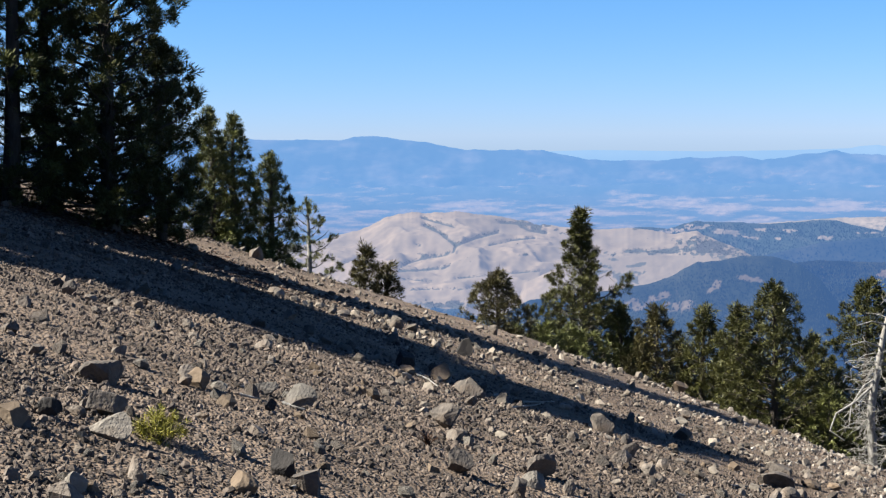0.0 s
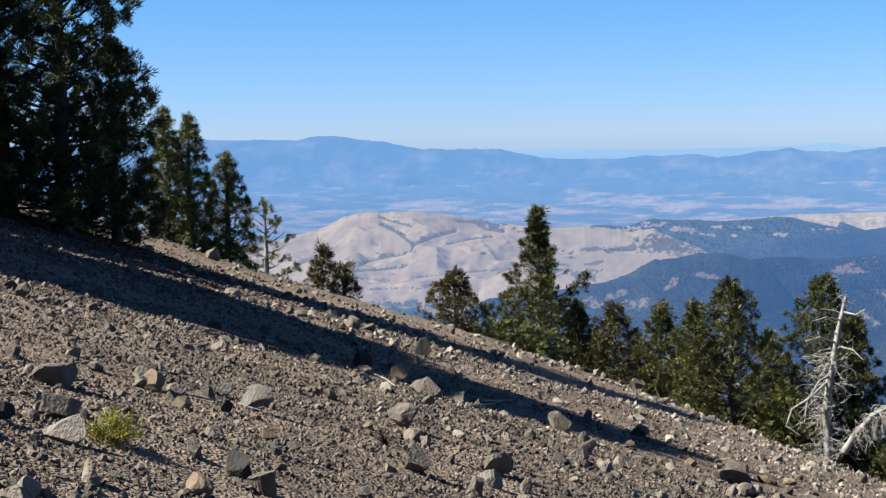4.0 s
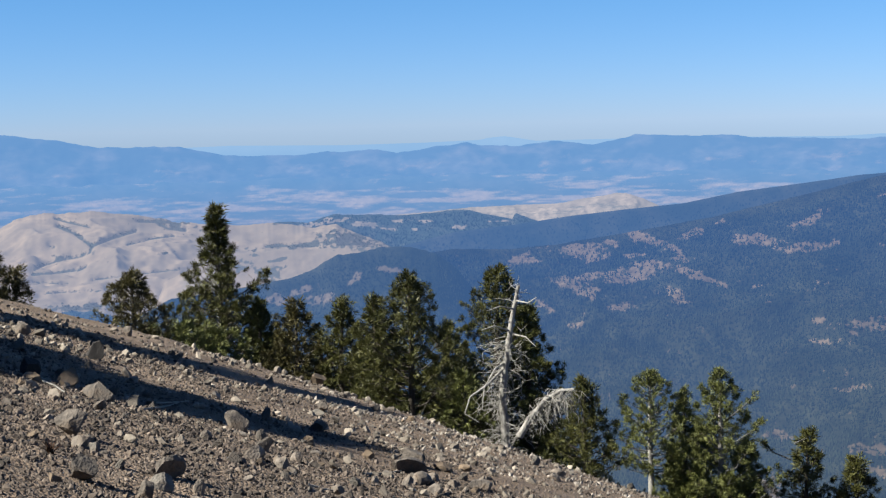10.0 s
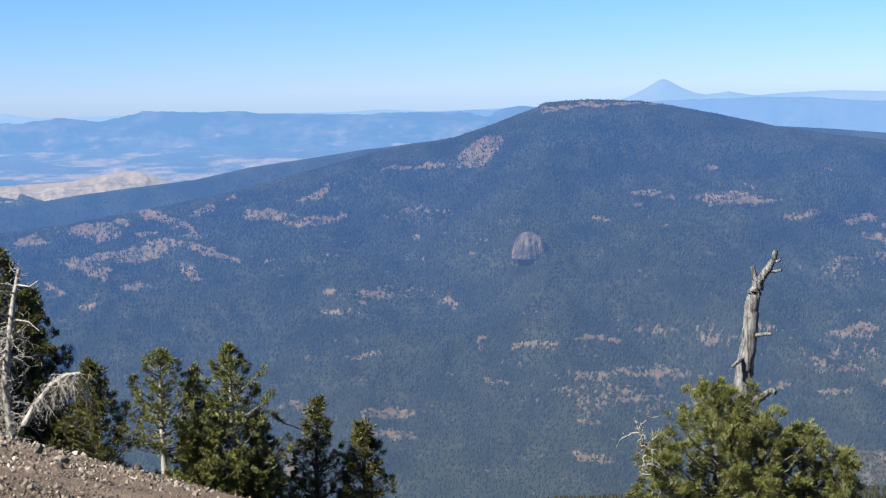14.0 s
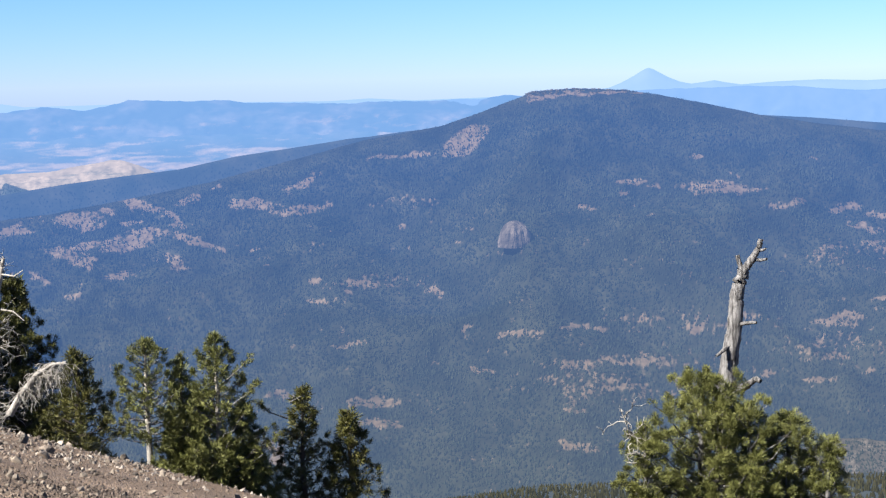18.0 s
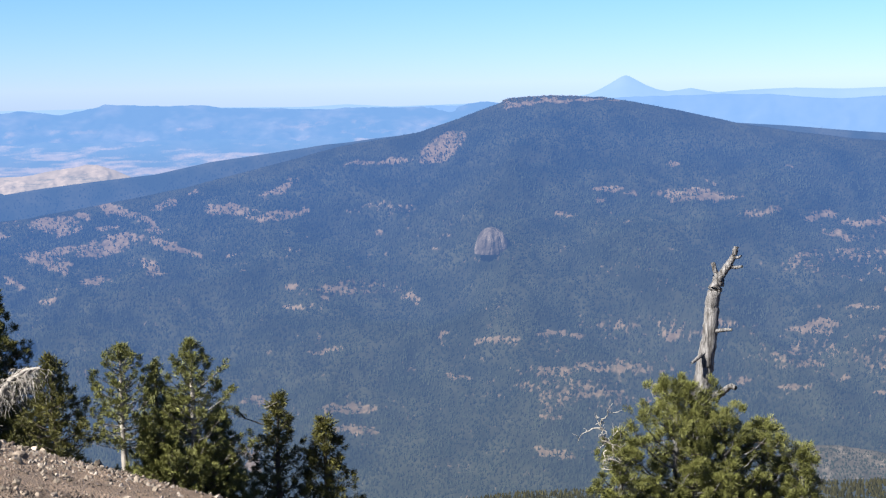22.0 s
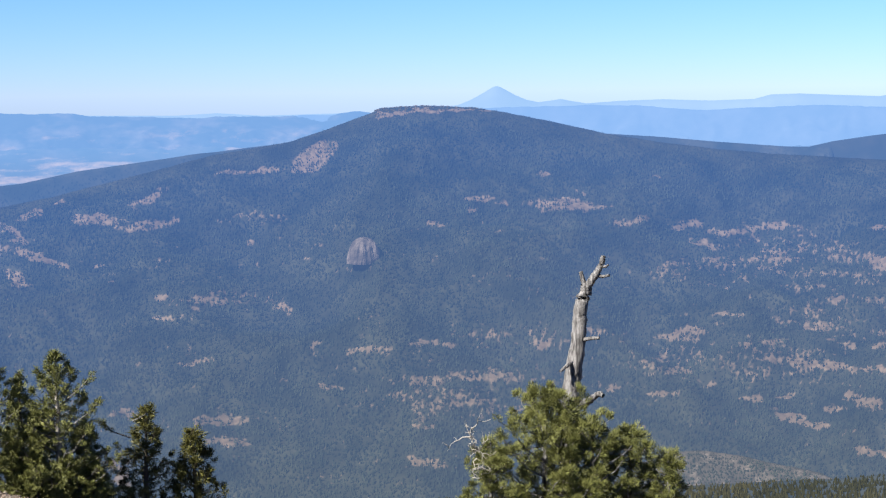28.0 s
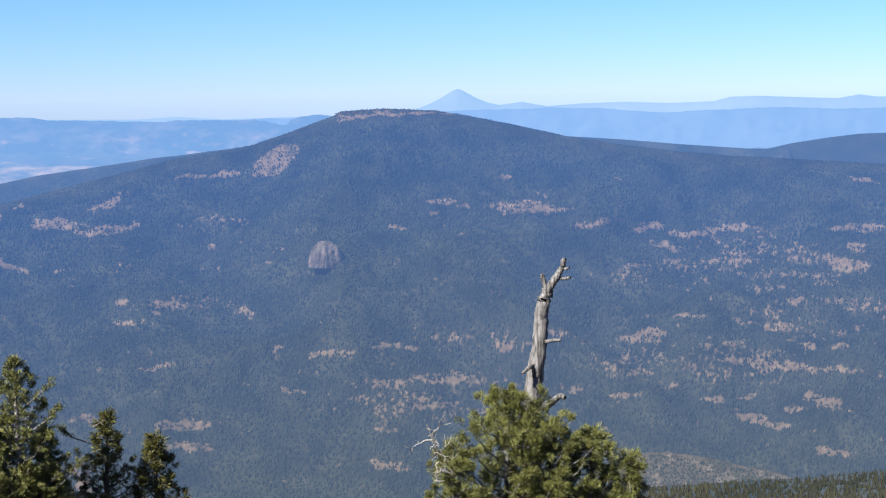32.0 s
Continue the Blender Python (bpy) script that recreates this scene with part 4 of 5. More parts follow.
pine("olive pine of the crest clump", (17.54, 41.49, -6.11), 0.80, 46, NEEDLES_SUNLIT, 0.05, 15, 12, 0.251, 0.38, close=2.0, girth=1.4)
olive = pine("olive pine with upturned bare branch tips", (18.09, 40.16, -5.40), 1.7, 47, NEEDLES_SUNLIT, 0.02, 16, 11, 0.262, 0.36, bark=PALE_WOOD, dead=0.1, split=True, close=2.0, girth=1.35)
thin = pine("thin sparse dark pine below the crest", (21.24, 40.88, -7.60), 1.1, 48, NEEDLES, 0.05, 13, 9, 0.262, 0.36, close=2.6, girth=1.5)
pine("dark dense pine below the crest", (22.50, 40.20, -8.33), 1.15, 49, NEEDLES, 0.0, 15, 13, 0.262, 0.45, close=2.6, girth=1.5)
pine("olive pine of the crest clump", (18.24, 41.73, -7.24), 1.0, 61, NEEDLES_SUNLIT, 0.0, 14, 13, 0.26, 0.32, close=2.6, girth=1.5)
pine("olive pine of the crest clump", (19.20, 40.76, -7.64), 1.2, 62, NEEDLES_SUNLIT, 0.0, 14, 13, 0.26, 0.5, close=2.6, girth=1.5)
for k, (tip, r) in enumerate((((17.28, 39.90, -8.10), 1.0), ((18.15, 39.75, -8.35), 1.0), ((16.75, 40.30, -7.70), 0.8), ((19.00, 39.90, -8.60), 0.9))):
    pine("low bushy young pine at the foot of the clump", tip, r, 64 + k, NEEDLES_SUNLIT, 0.0, 22, 14, 0.24, 0.30, close=1.8, girth=1.2)
pine("low bright green pine skirt", (11.06, 42.60, -5.43), 1.1, 63, NEEDLES_SUNLIT, 0.0, 13, 10, 0.26, 0.32, close=2.6, girth=1.5)
# more pines of the same kinds fill the clump behind
for k, (x, y, top) in enumerate(((6.98, 53.55, -5.70), (8.31, 52.34, -5.69), (10.33, 51.98, -5.52), (12.51, 50.47, -5.23), (12.77, 50.42, -6.71), (2.40, 52.95, -5.00), (15.55, 48.59, -7.73))):
    one = (broad, pointed)[k % 2]
    z = float(ground_z(x, y)) - 0.1
    copy = copy_thing(one, pose(x, y, z, 0, 0, 70 * k))
    copy.scale = (1, 1, (top - z) / HEIGHT[one.name])
for tip, r, k in (((20.60, 22.01, -4.12), 2.2, 50), ((21.99, 21.09, -4.96), 1.5, 55), ((22.30, 20.34, -5.39), 1.15, 56), ((20.65, 21.57, -4.34), 1.5, 59), ((21.00, 21.09, -4.64), 1.5, 57), ((19.58, 22.65, -5.19), 1.0, 58)):
    near_pine = pine("olive pine top with golden-green needle brushes", tip, 0.76 * r, k, NEEDLES_SUNLIT, 0.48, 15, 9, 0.29, 0.14, bark=BLEACHED, dead=0.06, split=True, fine=CLUBS_FINE, girth=1.1, close=1.7, candle=1.0, clump=1.15, group="pines below the camera")



# ---- dead wood ----
def dead_limb(pts, r0, r1, sides=8, knots=0.0, seed=0):
    """A tapered, knotty limb through the points."""
    rs = np.random.RandomState(seed)
    P = np.array(pts, float)
    t = np.linspace(0, 1, len(P))
    q = np.linspace(0, 1, 9 * len(P))
    L = np.stack([np.interp(q, t, P[:, i]) for i in range(3)], 1)
    span = np.linalg.norm(P[-1] - P[0])
    L = L + np.stack([fbm(q * span * 1.5 + seed, q * 0 + i * 7, 3) for i in range(3)], 1) * r0 * 0.5
    bump = 1 + knots * 2.5 * np.clip(fbm(q * span * 5 + seed, q * 0 + 3, 3), -0.2, 1) + knots * rs.randn(len(q)) * 0.5
    v, f = tube(L, np.maximum((r0 * (1 - q) + r1 * q) * bump, 0.003), sides)
    v = v + rs.randn(*v.shape) * knots * r1 * 0.8
    return v, f


def at_ang(az, el, d):
    return np.array([math.sin(radians(az)) * d, math.cos(radians(az)) * d, EYE + math.tan(radians(el)) * d])


def limb_part(name, root, origin, pts, r0, r1, sides=8, knots=0.05, seed=0, label="", mat=BLEACHED):
    part(name, mesh_of(name, *dead_limb([np.array(p) - origin for p in pts], r0, r1, sides, knots, seed), mat, True), root, label)


# bare forked snag behind the large pine
o = np.array((23.29, 24.30, -7.81))
bare = new("bare_snag")
bare.location = o
tagged(bare, "bare grey weathered dead trunk with broken forks", "dead tree")
limb_part("trunk", bare, o, [(23.29, 24.30, -7.81), (23.37, 24.22, -5.20), (23.42, 24.18, -4.49), (23.49, 24.10, -3.65), (23.55, 24.05, -3.08), (23.63, 23.98, -2.76)], 0.225, 0.125, 14, 0.06, 1)
limb_part("fork", bare, o, [(23.62, 23.99, -2.80), (23.76, 23.85, -2.53), (23.86, 23.75, -2.30), (23.89, 23.73, -2.10)], 0.095, 0.055, 8, 0.08, 2)
limb_part("fork", bare, o, [(23.60, 24.00, -2.82), (23.55, 24.05, -2.63), (23.52, 24.08, -2.45)], 0.06, 0.05, 8, 0.05, 3)
limb_part("stub", bare, o, [(23.77, 23.84, -2.53), (23.87, 23.74, -2.56), (23.90, 23.57, -2.52)], 0.05, 0.03, 6, 0.08, 4)
limb_part("stub", bare, o, [(23.85, 23.76, -2.34), (23.85, 23.62, -2.33), (23.82, 23.51, -2.28)], 0.04, 0.02, 6, 0.08, 6)
limb_part("stub", bare, o, [(23.51, 24.09, -4.00), (23.50, 23.82, -3.93), (23.61, 23.58, -3.90)], 0.06, 0.035, 6, 0.05, 5)
limb_part("stub", bare, o, [(23.43, 24.16, -4.42), (23.11, 24.06, -4.50), (22.83, 24.04, -4.61)], 0.06, 0.03, 6, 0.08, 7)
limb_part("broken_limb", bare, o, [(23.28, 23.89, -5.42), (23.19, 23.43, -5.21), (23.18, 23.15, -5.04), (23.17, 23.02, -5.07)], 0.09, 0.05, 8, 0.12, 8)


def twigs(root, origin, line, count, length, droop, seed, radius=0.014, lean=0.0):
    """Sinuous dead twigs that wander from a line of points and fork."""
    rs = np.random.RandomState(seed)
    L = np.array(line) - origin
    t = np.linspace(0, 1, len(L))
    out = []

    def wander(p, way, ln, r, depth):
        pts = [p]
        n = 7
        for g in range(n):
            way = way + rs.randn(3) * 0.34 + np.array([lean * 0.1, 0, -droop * 0.12])
            way = way / np.linalg.norm(way)
            pts.append(pts[-1] + way * ln / n)
        pts = np.array(pts)
        out.append(tube(pts, np.linspace(r, 0.003, n + 1), 4))
        if depth:
            for g in range(rs.randint(2, 5)):
                k = rs.randint(2, n)
                wander(pts[k], way * 0.6 + rs.randn(3) * 0.7, ln * (0.3 + 0.3 * rs.rand()), r * 0.6, depth - 1)

    for k in range(count):
        s = rs.rand()
        p = np.array([np.interp(s, t, L[:, i]) for i in range(3)])
        a = rs.rand() * 6.283
        wander(p, np.array([math.cos(a) + lean * 0.5, math.sin(a) * 0.6, 0.35 * rs.randn()]), length * (0.35 + 0.9 * rs.rand()), radius, 1)
    tagged(part("twig_tangle", mesh_of("twig_tangle", *join(out), PALE_WOOD, True), root), kind="stuff")


def outlying_bough(root, pts, mat, seed):
    """A long bough that reaches out of the crown and turns up, with needle brushes near its end."""
    o = np.array(root.location)
    limb_part("branch", root, o, pts, 0.028, 0.012, 6, 0.06, seed, mat=BLEACHED)
    rs = np.random.RandomState(seed)
    P = np.array(pts) - o
    u = 0.45 + 0.55 * rs.rand(26) ** 0.7
    pos = np.stack([np.interp(u * (len(P) - 1), np.arange(len(P)), P[:, i]) for i in range(3)], 1) + rs.randn(26, 3) * 0.03
    way = (P[-1] - P[-2]) / np.linalg.norm(P[-1] - P[-2]) + rs.randn(26, 3) * 0.45
    tagged(part("needle_brush", mesh_of("needle_brush", *place_tufts(pos, way, 0.15 + 0.08 * rs.rand(26), rs, CLUBS), mat), root), kind="stuff")


outlying_bough(olive, [at_ang(23.84, -12.13, 44.0), at_ang(24.63, -11.16, 43.7), at_ang(25.19, -10.72, 43.5), at_ang(25.57, -10.32, 43.4)], NEEDLES_SUNLIT, 91)
outlying_bough(olive, [at_ang(24.15, -12.47, 44.0), at_ang(24.92, -12.02, 43.8), at_ang(25.43, -11.69, 43.6), at_ang(25.81, -11.31, 43.5)], NEEDLES_SUNLIT, 92)
outlying_bough(thin, [at_ang(26.87, -12.70, 46.0), at_ang(26.25, -12.45, 45.8), at_ang(25.78, -12.05, 45.7)], NEEDLES_DARK, 94)
outlying_bough(thin, [at_ang(26.99, -12.1, 46.0), at_ang(27.46, -11.89, 46.0), at_ang(27.68, -11.60, 46.0)], NEEDLES_DARK, 95)
# bare pale shoots at the side of the near pine
twigs(near_pine, np.array(near_pine.location), [(19.16, 22.34, -6.18), (19.02, 22.34, -5.73), (18.94, 22.40, -5.39), (18.89, 22.44, -5.12)], 16, 0.55, -0.8, 41, 0.014)
# bleached snag before the broad pine
line = [(11.91, 41.34, -7.75), (11.86, 41.35, -6.60), (11.93, 41.33, -5.45), (12.10, 41.28, -4.47), (12.23, 41.24, -3.65), (12.35, 41.21, -3.05)]
o = np.array(line[0])
snag = new("bleached_snag")
snag.location = o
tagged(snag, "bleached silver dead pine with tangled twigs", "dead tree")
limb_part("trunk", snag, o, line, 0.135, 0.045, 10, 0.05, 11, mat=PALE_WOOD)
limb_part("branch", snag, o, [(12.12, 41.28, -4.38), (11.58, 41.02, -4.16), (11.14, 40.93, -4.26)], 0.035, 0.012, 6, 0.05, 12, mat=PALE_WOOD)
limb_part("branch", snag, o, [(12.23, 41.24, -3.73), (11.74, 40.97, -3.60), (11.30, 40.89, -3.70)], 0.03, 0.010, 6, 0.05, 13, mat=PALE_WOOD)
limb_part("branch", snag, o, [(12.28, 41.23, -3.49), (12.50, 40.75, -3.52), (12.67, 40.48, -3.34)], 0.03, 0.010, 6, 0.05, 14, mat=PALE_WOOD)
limb_part("branch", snag, o, [(12.19, 41.26, -4.47), (12.42, 40.77, -4.49), (12.63, 40.50, -4.74)], 0.03, 0.010, 6, 0.05, 15, mat=PALE_WOOD)
limb_part("branch", snag, o, [(11.90, 41.34, -5.45), (11.27, 40.89, -5.83), (10.75, 40.82, -6.12), (10.54, 40.67, -6.56), (10.92, 40.57, -6.81)], 0.04, 0.012, 6, 0.05, 16, mat=PALE_WOOD)
limb_part("branch", snag, o, [(11.94, 41.33, -5.28), (11.51, 40.83, -5.35), (11.14, 40.72, -5.88), (11.03, 40.54, -6.41)], 0.03, 0.012, 6, 0.05, 17, mat=PALE_WOOD)
twigs(snag, o, line[0:4], 140, 0.9, 0.6, 21, 0.015, -0.4)
twigs(snag, o, line[3:6], 12, 0.55, 0.1, 22, 0.012)

# arched fallen limb
line = [(11.18, 37.39, -6.61), (11.46, 37.30, -6.10), (11.84, 37.18, -5.63), (12.22, 37.06, -5.42), (12.55, 36.95, -5.38)]
o = np.array(line[0])
arch = new("arched_deadwood")
arch.location = o
tagged(arch, "bleached arched dead limb with hanging twigs", "dead wood")
limb_part("limb", arch, o, line, 0.095, 0.03, 8, 0.06, 31, mat=PALE_WOOD)
twigs(arch, o, line[1:5], 90, 0.7, 2.6, 32, 0.014)
twigs(arch, o, line[0:2], 16, 0.6, 0.5, 33, 0.014)


# ---- rocks ----
def ico(sub):
    bm = bmesh.new()
    bmesh.ops.create_icosphere(bm, subdivisions=sub, radius=1.0)
    v = np.array([x.co[:] for x in bm.verts])
    f = np.array([[x.index for x in p.verts] for p in bm.faces])
    bm.free()
    return v, f


ICO = {k: ico(k) for k in (1, 2, 3, 4)}


def rock_shape(seed, sub=3, cuts=12, rough=0.03):
    """An angular stone: a ball cut by planes, with a little unevenness."""
    rs = np.random.RandomState(seed)
    v, f = ICO[sub]
    warp = rs.randn(3, 3) * 0.18
    v = v + np.sin(v @ warp * 9) * 0.10
    for k in range(cuts):
        n = rs.randn(3)
        n /= np.linalg.norm(n)
        c = 0.36 + 0.34 * rs.rand()
        d = v @ n
        v = v - np.clip(d - c, 0, None)[:, None] * n
    v = v + rough * 0.5 * rs.randn(*v.shape)
    if sub > 2:  # chipped and weathered faces
        o = seed % 50
        for size, amp in ((1.7, 0.16), (4.5, 0.09), (12.0, 0.045)):
            v = v * (1 + amp * fbm(v[:, :1] * size + v[:, 2:] * size * 0.6 + o, v[:, 1:2] * size - v[:, 2:] * size * 0.8, 3))
    return v / np.abs(v).max(axis=0), f


def rock(label, spot, wide, high, mat, seed, deep=None, turn=None, name="rock", flat=False):
    """A stone on the scree; wide and high in metres."""
    x, y = spot
    fine = 4 if y < 20 else 3
    v, f = rock_shape(seed, fine, 10, 0.006)
    v = v * np.array([wide / 2, (deep or wide * 0.8) / 2, high * 0.62])
    if flat:  # a slab that leans back on the slope, its face to the light
        v = rock_shape(seed, fine, 7, 0.006)[0] * np.array([wide / 2, high * 0.55, wide * 0.17])
        tilt = Matrix.Rotation(radians(-28), 3, "Y") @ Matrix.Rotation(radians(48), 3, "X")
        v = v @ np.array(tilt).T
    ob = new(name, mesh_of(name, v, f, mat))
    ob.location = (x, y, float(ground_z(x, y)) + high * 0.36)
    ob.rotation_euler = (0.0, radians(17), turn if turn is not None else seed * 1.7 % 0.9 - 0.45)
    return tagged(ob, label, "rock", "rocks on the scree")


GREY, PALE_L, DARK_L, TAN_L = "angular grey lava rock on gravel", "pale grey flat-faced rock on gravel", "dark basalt rock on gravel", "rusty tan rock on gravel"
ROCKS_NEAR = [
    (-2.22, 9.71, 0.33, 0.18, "s"), (-1.77, 7.87, 0.23, 0.19, "p"), (-1.95, 8.53, 0.24, 0.15, "s"), (-1.10, 11.23, 0.28, 0.24, "p"), (-1.80, 10.76, 0.21, 0.15, "t"),
    (-0.92, 8.49, 0.20, 0.20, "d"), (-0.76, 8.11, 0.19, 0.16, "s"), (-1.03, 7.52, 0.19, 0.11, "t"), (-1.61, 6.49, 0.12, 0.10, "p"), (-2.17, 7.50, 0.19, 0.11, "t"),
    (-2.10, 7.88, 0.14, 0.12, "d"), (-1.42, 11.46, 0.28, 0.11, "p"), (-1.66, 10.88, 0.15, 0.07, "p"), (-1.19, 17.84, 0.20, 0.14, "p"), (-0.50, 17.93, 0.31, 0.23, "d"),
    (0.29, 22.88, 0.35, 0.31, "d"), (0.27, 16.71, 0.43, 0.22, "s"), (-0.04, 17.37, 0.28, 0.21, "t"), (-4.21, 33.93, 0.36, 0.31, "s"), (-4.03, 36.29, 0.30, 0.18, "p"),
]
ROCKS_MID = [
    (-2.99, 36.97, 0.36, 0.34, "s"), (-0.79, 24.24, 0.28, 0.20, "s"), (-0.52, 24.79, 0.21, 0.12, "s"), (-0.01, 12.97, 0.27, 0.24, "s"), (0.20, 12.30, 0.12, 0.10, "p"),
    (0.11, 10.59, 0.20, 0.18, "s"), (0.66, 11.02, 0.25, 0.20, "p"), (0.51, 10.48, 0.16, 0.14, "s"), (0.95, 11.22, 0.12, 0.12, "s"), (1.80, 17.09, 0.29, 0.26, "s"),
    (1.93, 15.37, 0.21, 0.23, "s"), (2.49, 19.87, 0.14, 0.21, "s"), (4.92, 30.96, 0.36, 0.26, "t"), (3.59, 22.58, 0.21, 0.14, "p"), (3.16, 19.87, 0.28, 0.17, "s"),
    (3.82, 17.20, 0.50, 0.20, "s"), (3.45, 17.68, 0.15, 0.11, "t"), (2.17, 23.97, 0.18, 0.13, "p"), (1.76, 25.24, 0.16, 0.11, "p"), (1.07, 31.77, 0.27, 0.22, "s"),
]
ROCKS_FAR = [
    (-3.68, 14.76, 0.18, 0.16, "s"), (-1.71, 18.78, 0.19, 0.12, "s"), (-0.40, 17.09, 0.26, 0.12, "t"), (-1.87, 10.67, 0.11, 0.09, "s"), (-1.45, 18.13, 0.21, 0.11, "s"),
    (-0.72, 13.79, 0.14, 0.08, "t"), (-1.24, 10.62, 0.09, 0.12, "d"), (-2.72, 9.89, 0.12, 0.08, "s"), (-3.08, 10.61, 0.14, 0.10, "s"), (4.51, 18.23, 0.30, 0.12, "t"),
    (4.63, 16.85, 0.30, 0.15, "s"), (4.12, 18.11, 0.36, 0.19, "s"), (3.83, 23.61, 0.22, 0.16, "s"), (2.05, 16.56, 0.19, 0.14, "s"), (0.74, 11.69, 0.27, 0.20, "s"),
]
KINDS = {"s": (GREY, STONE), "p": (PALE_L, PALE_STONE), "d": (DARK_L, DARK_STONE), "t": (TAN_L, TAN_STONE)}
for k, (x, y, w, h, kind) in enumerate(ROCKS_NEAR + ROCKS_MID + ROCKS_FAR):
    rock(KINDS[kind][0], (x, y), w, h, KINDS[kind][1], 100 + k, flat=kind == "p" and w > 0.2)

# grey rock dome among the forest of the far mountain
spot = on_land(table, 35.42, -6.50)
reach = math.hypot(spot[0], spot[1])
wide, tall = reach * math.tan(radians(0.62)), reach * math.tan(radians(1.00))
th, hh = np.meshgrid(np.linspace(0, 2 * np.pi, 72, endpoint=False), np.linspace(0, 1, 30))
flute = 1 + 0.40 * fbm(np.cos(th) * 3 + 9, np.sin(th) * 3 + hh * 0.5, 4, 0.6) + 0.10 * fbm(th * 4 % 25.13, hh * 6, 3)
rr = wide * (1 - hh ** 2.4) ** 0.5 * flute
v = np.stack([np.cos(th) * rr, np.sin(th) * rr, hh * tall * (1 + 0.05 * fbm(np.cos(th) * 2, np.sin(th) * 2, 3))], -1).reshape(-1, 3)
i = np.arange(29)[:, None] * 72 + np.arange(72)[None]
k = np.arange(29)[:, None] * 72 + (np.arange(72)[None] + 1) % 72
dome = new("rock_dome", mesh_of("rock_dome", v, np.stack([i, k, k + 72, i + 72], -1).reshape(-1, 4), TABLE_ROCK))
dome.location = spot
tagged(dome, "rounded grey rock dome rising from the forest", "rock")

# broken rim rock round the flat summit
rs = np.random.RandomState(77)
blocks = []
for k in range(130):
    az = 35.95 + 4.2 * rs.rand() ** 1.3
    c = on_land(table, az, np.interp(az, [p[0] for p in TABLE], [p[1] for p in TABLE]) - 0.16 * rs.rand() ** 2)
    v, f = rock_shape(800 + k % 9, 1, 7, 0.04)
    blocks.append((v * (1.6 + 2.4 * rs.rand(3)) * [1.6, 1, 0.8] + c - [0, 0, 0.8], f))
rim = new("summit_rocks", mesh_of("summit_rocks", *join(blocks), TABLE_ROCK))
tagged(rim, "pale broken rim rock along the flat summit", "rock", kind="stuff")

# small yellow-green shrub beside a pale rock
sx, sy = (-1.58, 8.19)
shrub = new("shrub")
shrub.location = (sx, sy, float(ground_z(sx, sy)) - 0.02)
tagged(shrub, "small yellow-green leafy shrub among rocks", "shrub")
rs = np.random.RandomState(5)
stems, pos, way = [], [], []
for k in range(30):
    a, r = rs.rand() * 6.283, rs.rand() ** 0.6
    tip = np.array([math.cos(a) * r * 0.20, math.sin(a) * r * 0.15, 0.05 + 0.09 * (1 - r * r) + 0.06 * rs.rand()])
    stems.append(tube(np.stack([tip * [0.1, 0.1, 0], tip * [0.6, 0.6, 0.6], tip]), np.array([0.004, 0.003, 0.002]), 4))
    for g in range(6):
        pos.append(tip * (0.45 + 0.55 * rs.rand()) + rs.randn(3) * 0.018)
        way.append(tip / np.linalg.norm(tip) + rs.randn(3) * 0.5)
tagged(part("stalk", mesh_of("stalk", *join(stems), BARK, True), shrub), kind="stuff")
tagged(part("foliage", mesh_of("foliage", *place_tufts(np.array(pos), np.array(way), 0.055 + 0.035 * rs.rand(len(pos)), rs, LEAVES), SHRUB), shrub), kind="stuff")

# dry brown tuft among the stones
gx, gy = (-0.13, 11.51)
dry = new("dry_plant")
dry.location = (gx, gy, float(ground_z(gx, gy)))
tagged(dry, "small withered brown plant tuft among stones", "plant")
rs = np.random.RandomState(15)
stems = []
for k in range(46):
    a, r = rs.rand() * 6.283, 0.10 * rs.rand() ** 0.5
    tip = np.array([math.cos(a) * r, math.sin(a) * r, 0.06 + 0.06 * rs.rand()])
    stems.append(tube(np.stack([tip * [0.1, 0.1, -0.1], tip * [0.45, 0.45, 0.6], tip]), np.array([0.004, 0.003, 0.0015]), 3))
tagged(part("dry_stalk", mesh_of("dry_stalk", *join(stems), LITTER, True), dry), kind="stuff")

# dead sticks lying on the gravel
for k, (a, c) in enumerate((((-1.57, 11.41), (-1.36, 11.69)), ((-1.49, 10.81), (-1.35, 10.89)), ((-1.22, 11.19), (-1.05, 11.16)), ((-0.33, 17.11), (-0.07, 16.26)), ((0.94, 17.92), (1.42, 19.32)), ((-0.83, 7.97), (-0.80, 8.63)), ((2.95, 15.39), (3.73, 17.11)), ((0.74, 16.49), (1.40, 19.47)), ((2.07, 13.38), (2.46, 13.58)))):
    p = [np.array((*a, 0.0)), np.array(((a[0] + c[0]) / 2 + 0.02, (a[1] + c[1]) / 2 - 0.02, 0.0)), np.array((*c, 0.0))]
    for q in p:
        q[2] = float(ground_z(q[0], q[1])) + 0.02
    stick = new("stick", mesh_of("stick", *dead_limb([q - p[0] for q in p], 0.013, 0.006, 6, 0.08, 60 + k), PALE_WOOD, True))
    stick.location = p[0]
    tagged(stick, "thin bleached dead stick on gravel", "stick", "sticks on the scree")


# ---- stones and gravel of the scree ----
def scatter(rs, n, d0, d1, az0=-19.0, az1=31.0, bias=0.0):
    d = d0 * (d1 / d0) ** (rs.rand(n) ** (1.0 - bias))
    a = np.radians(az0 + (az1 - az0) * rs.rand(n))
    return np.sin(a) * d, np.cos(a) * d, d


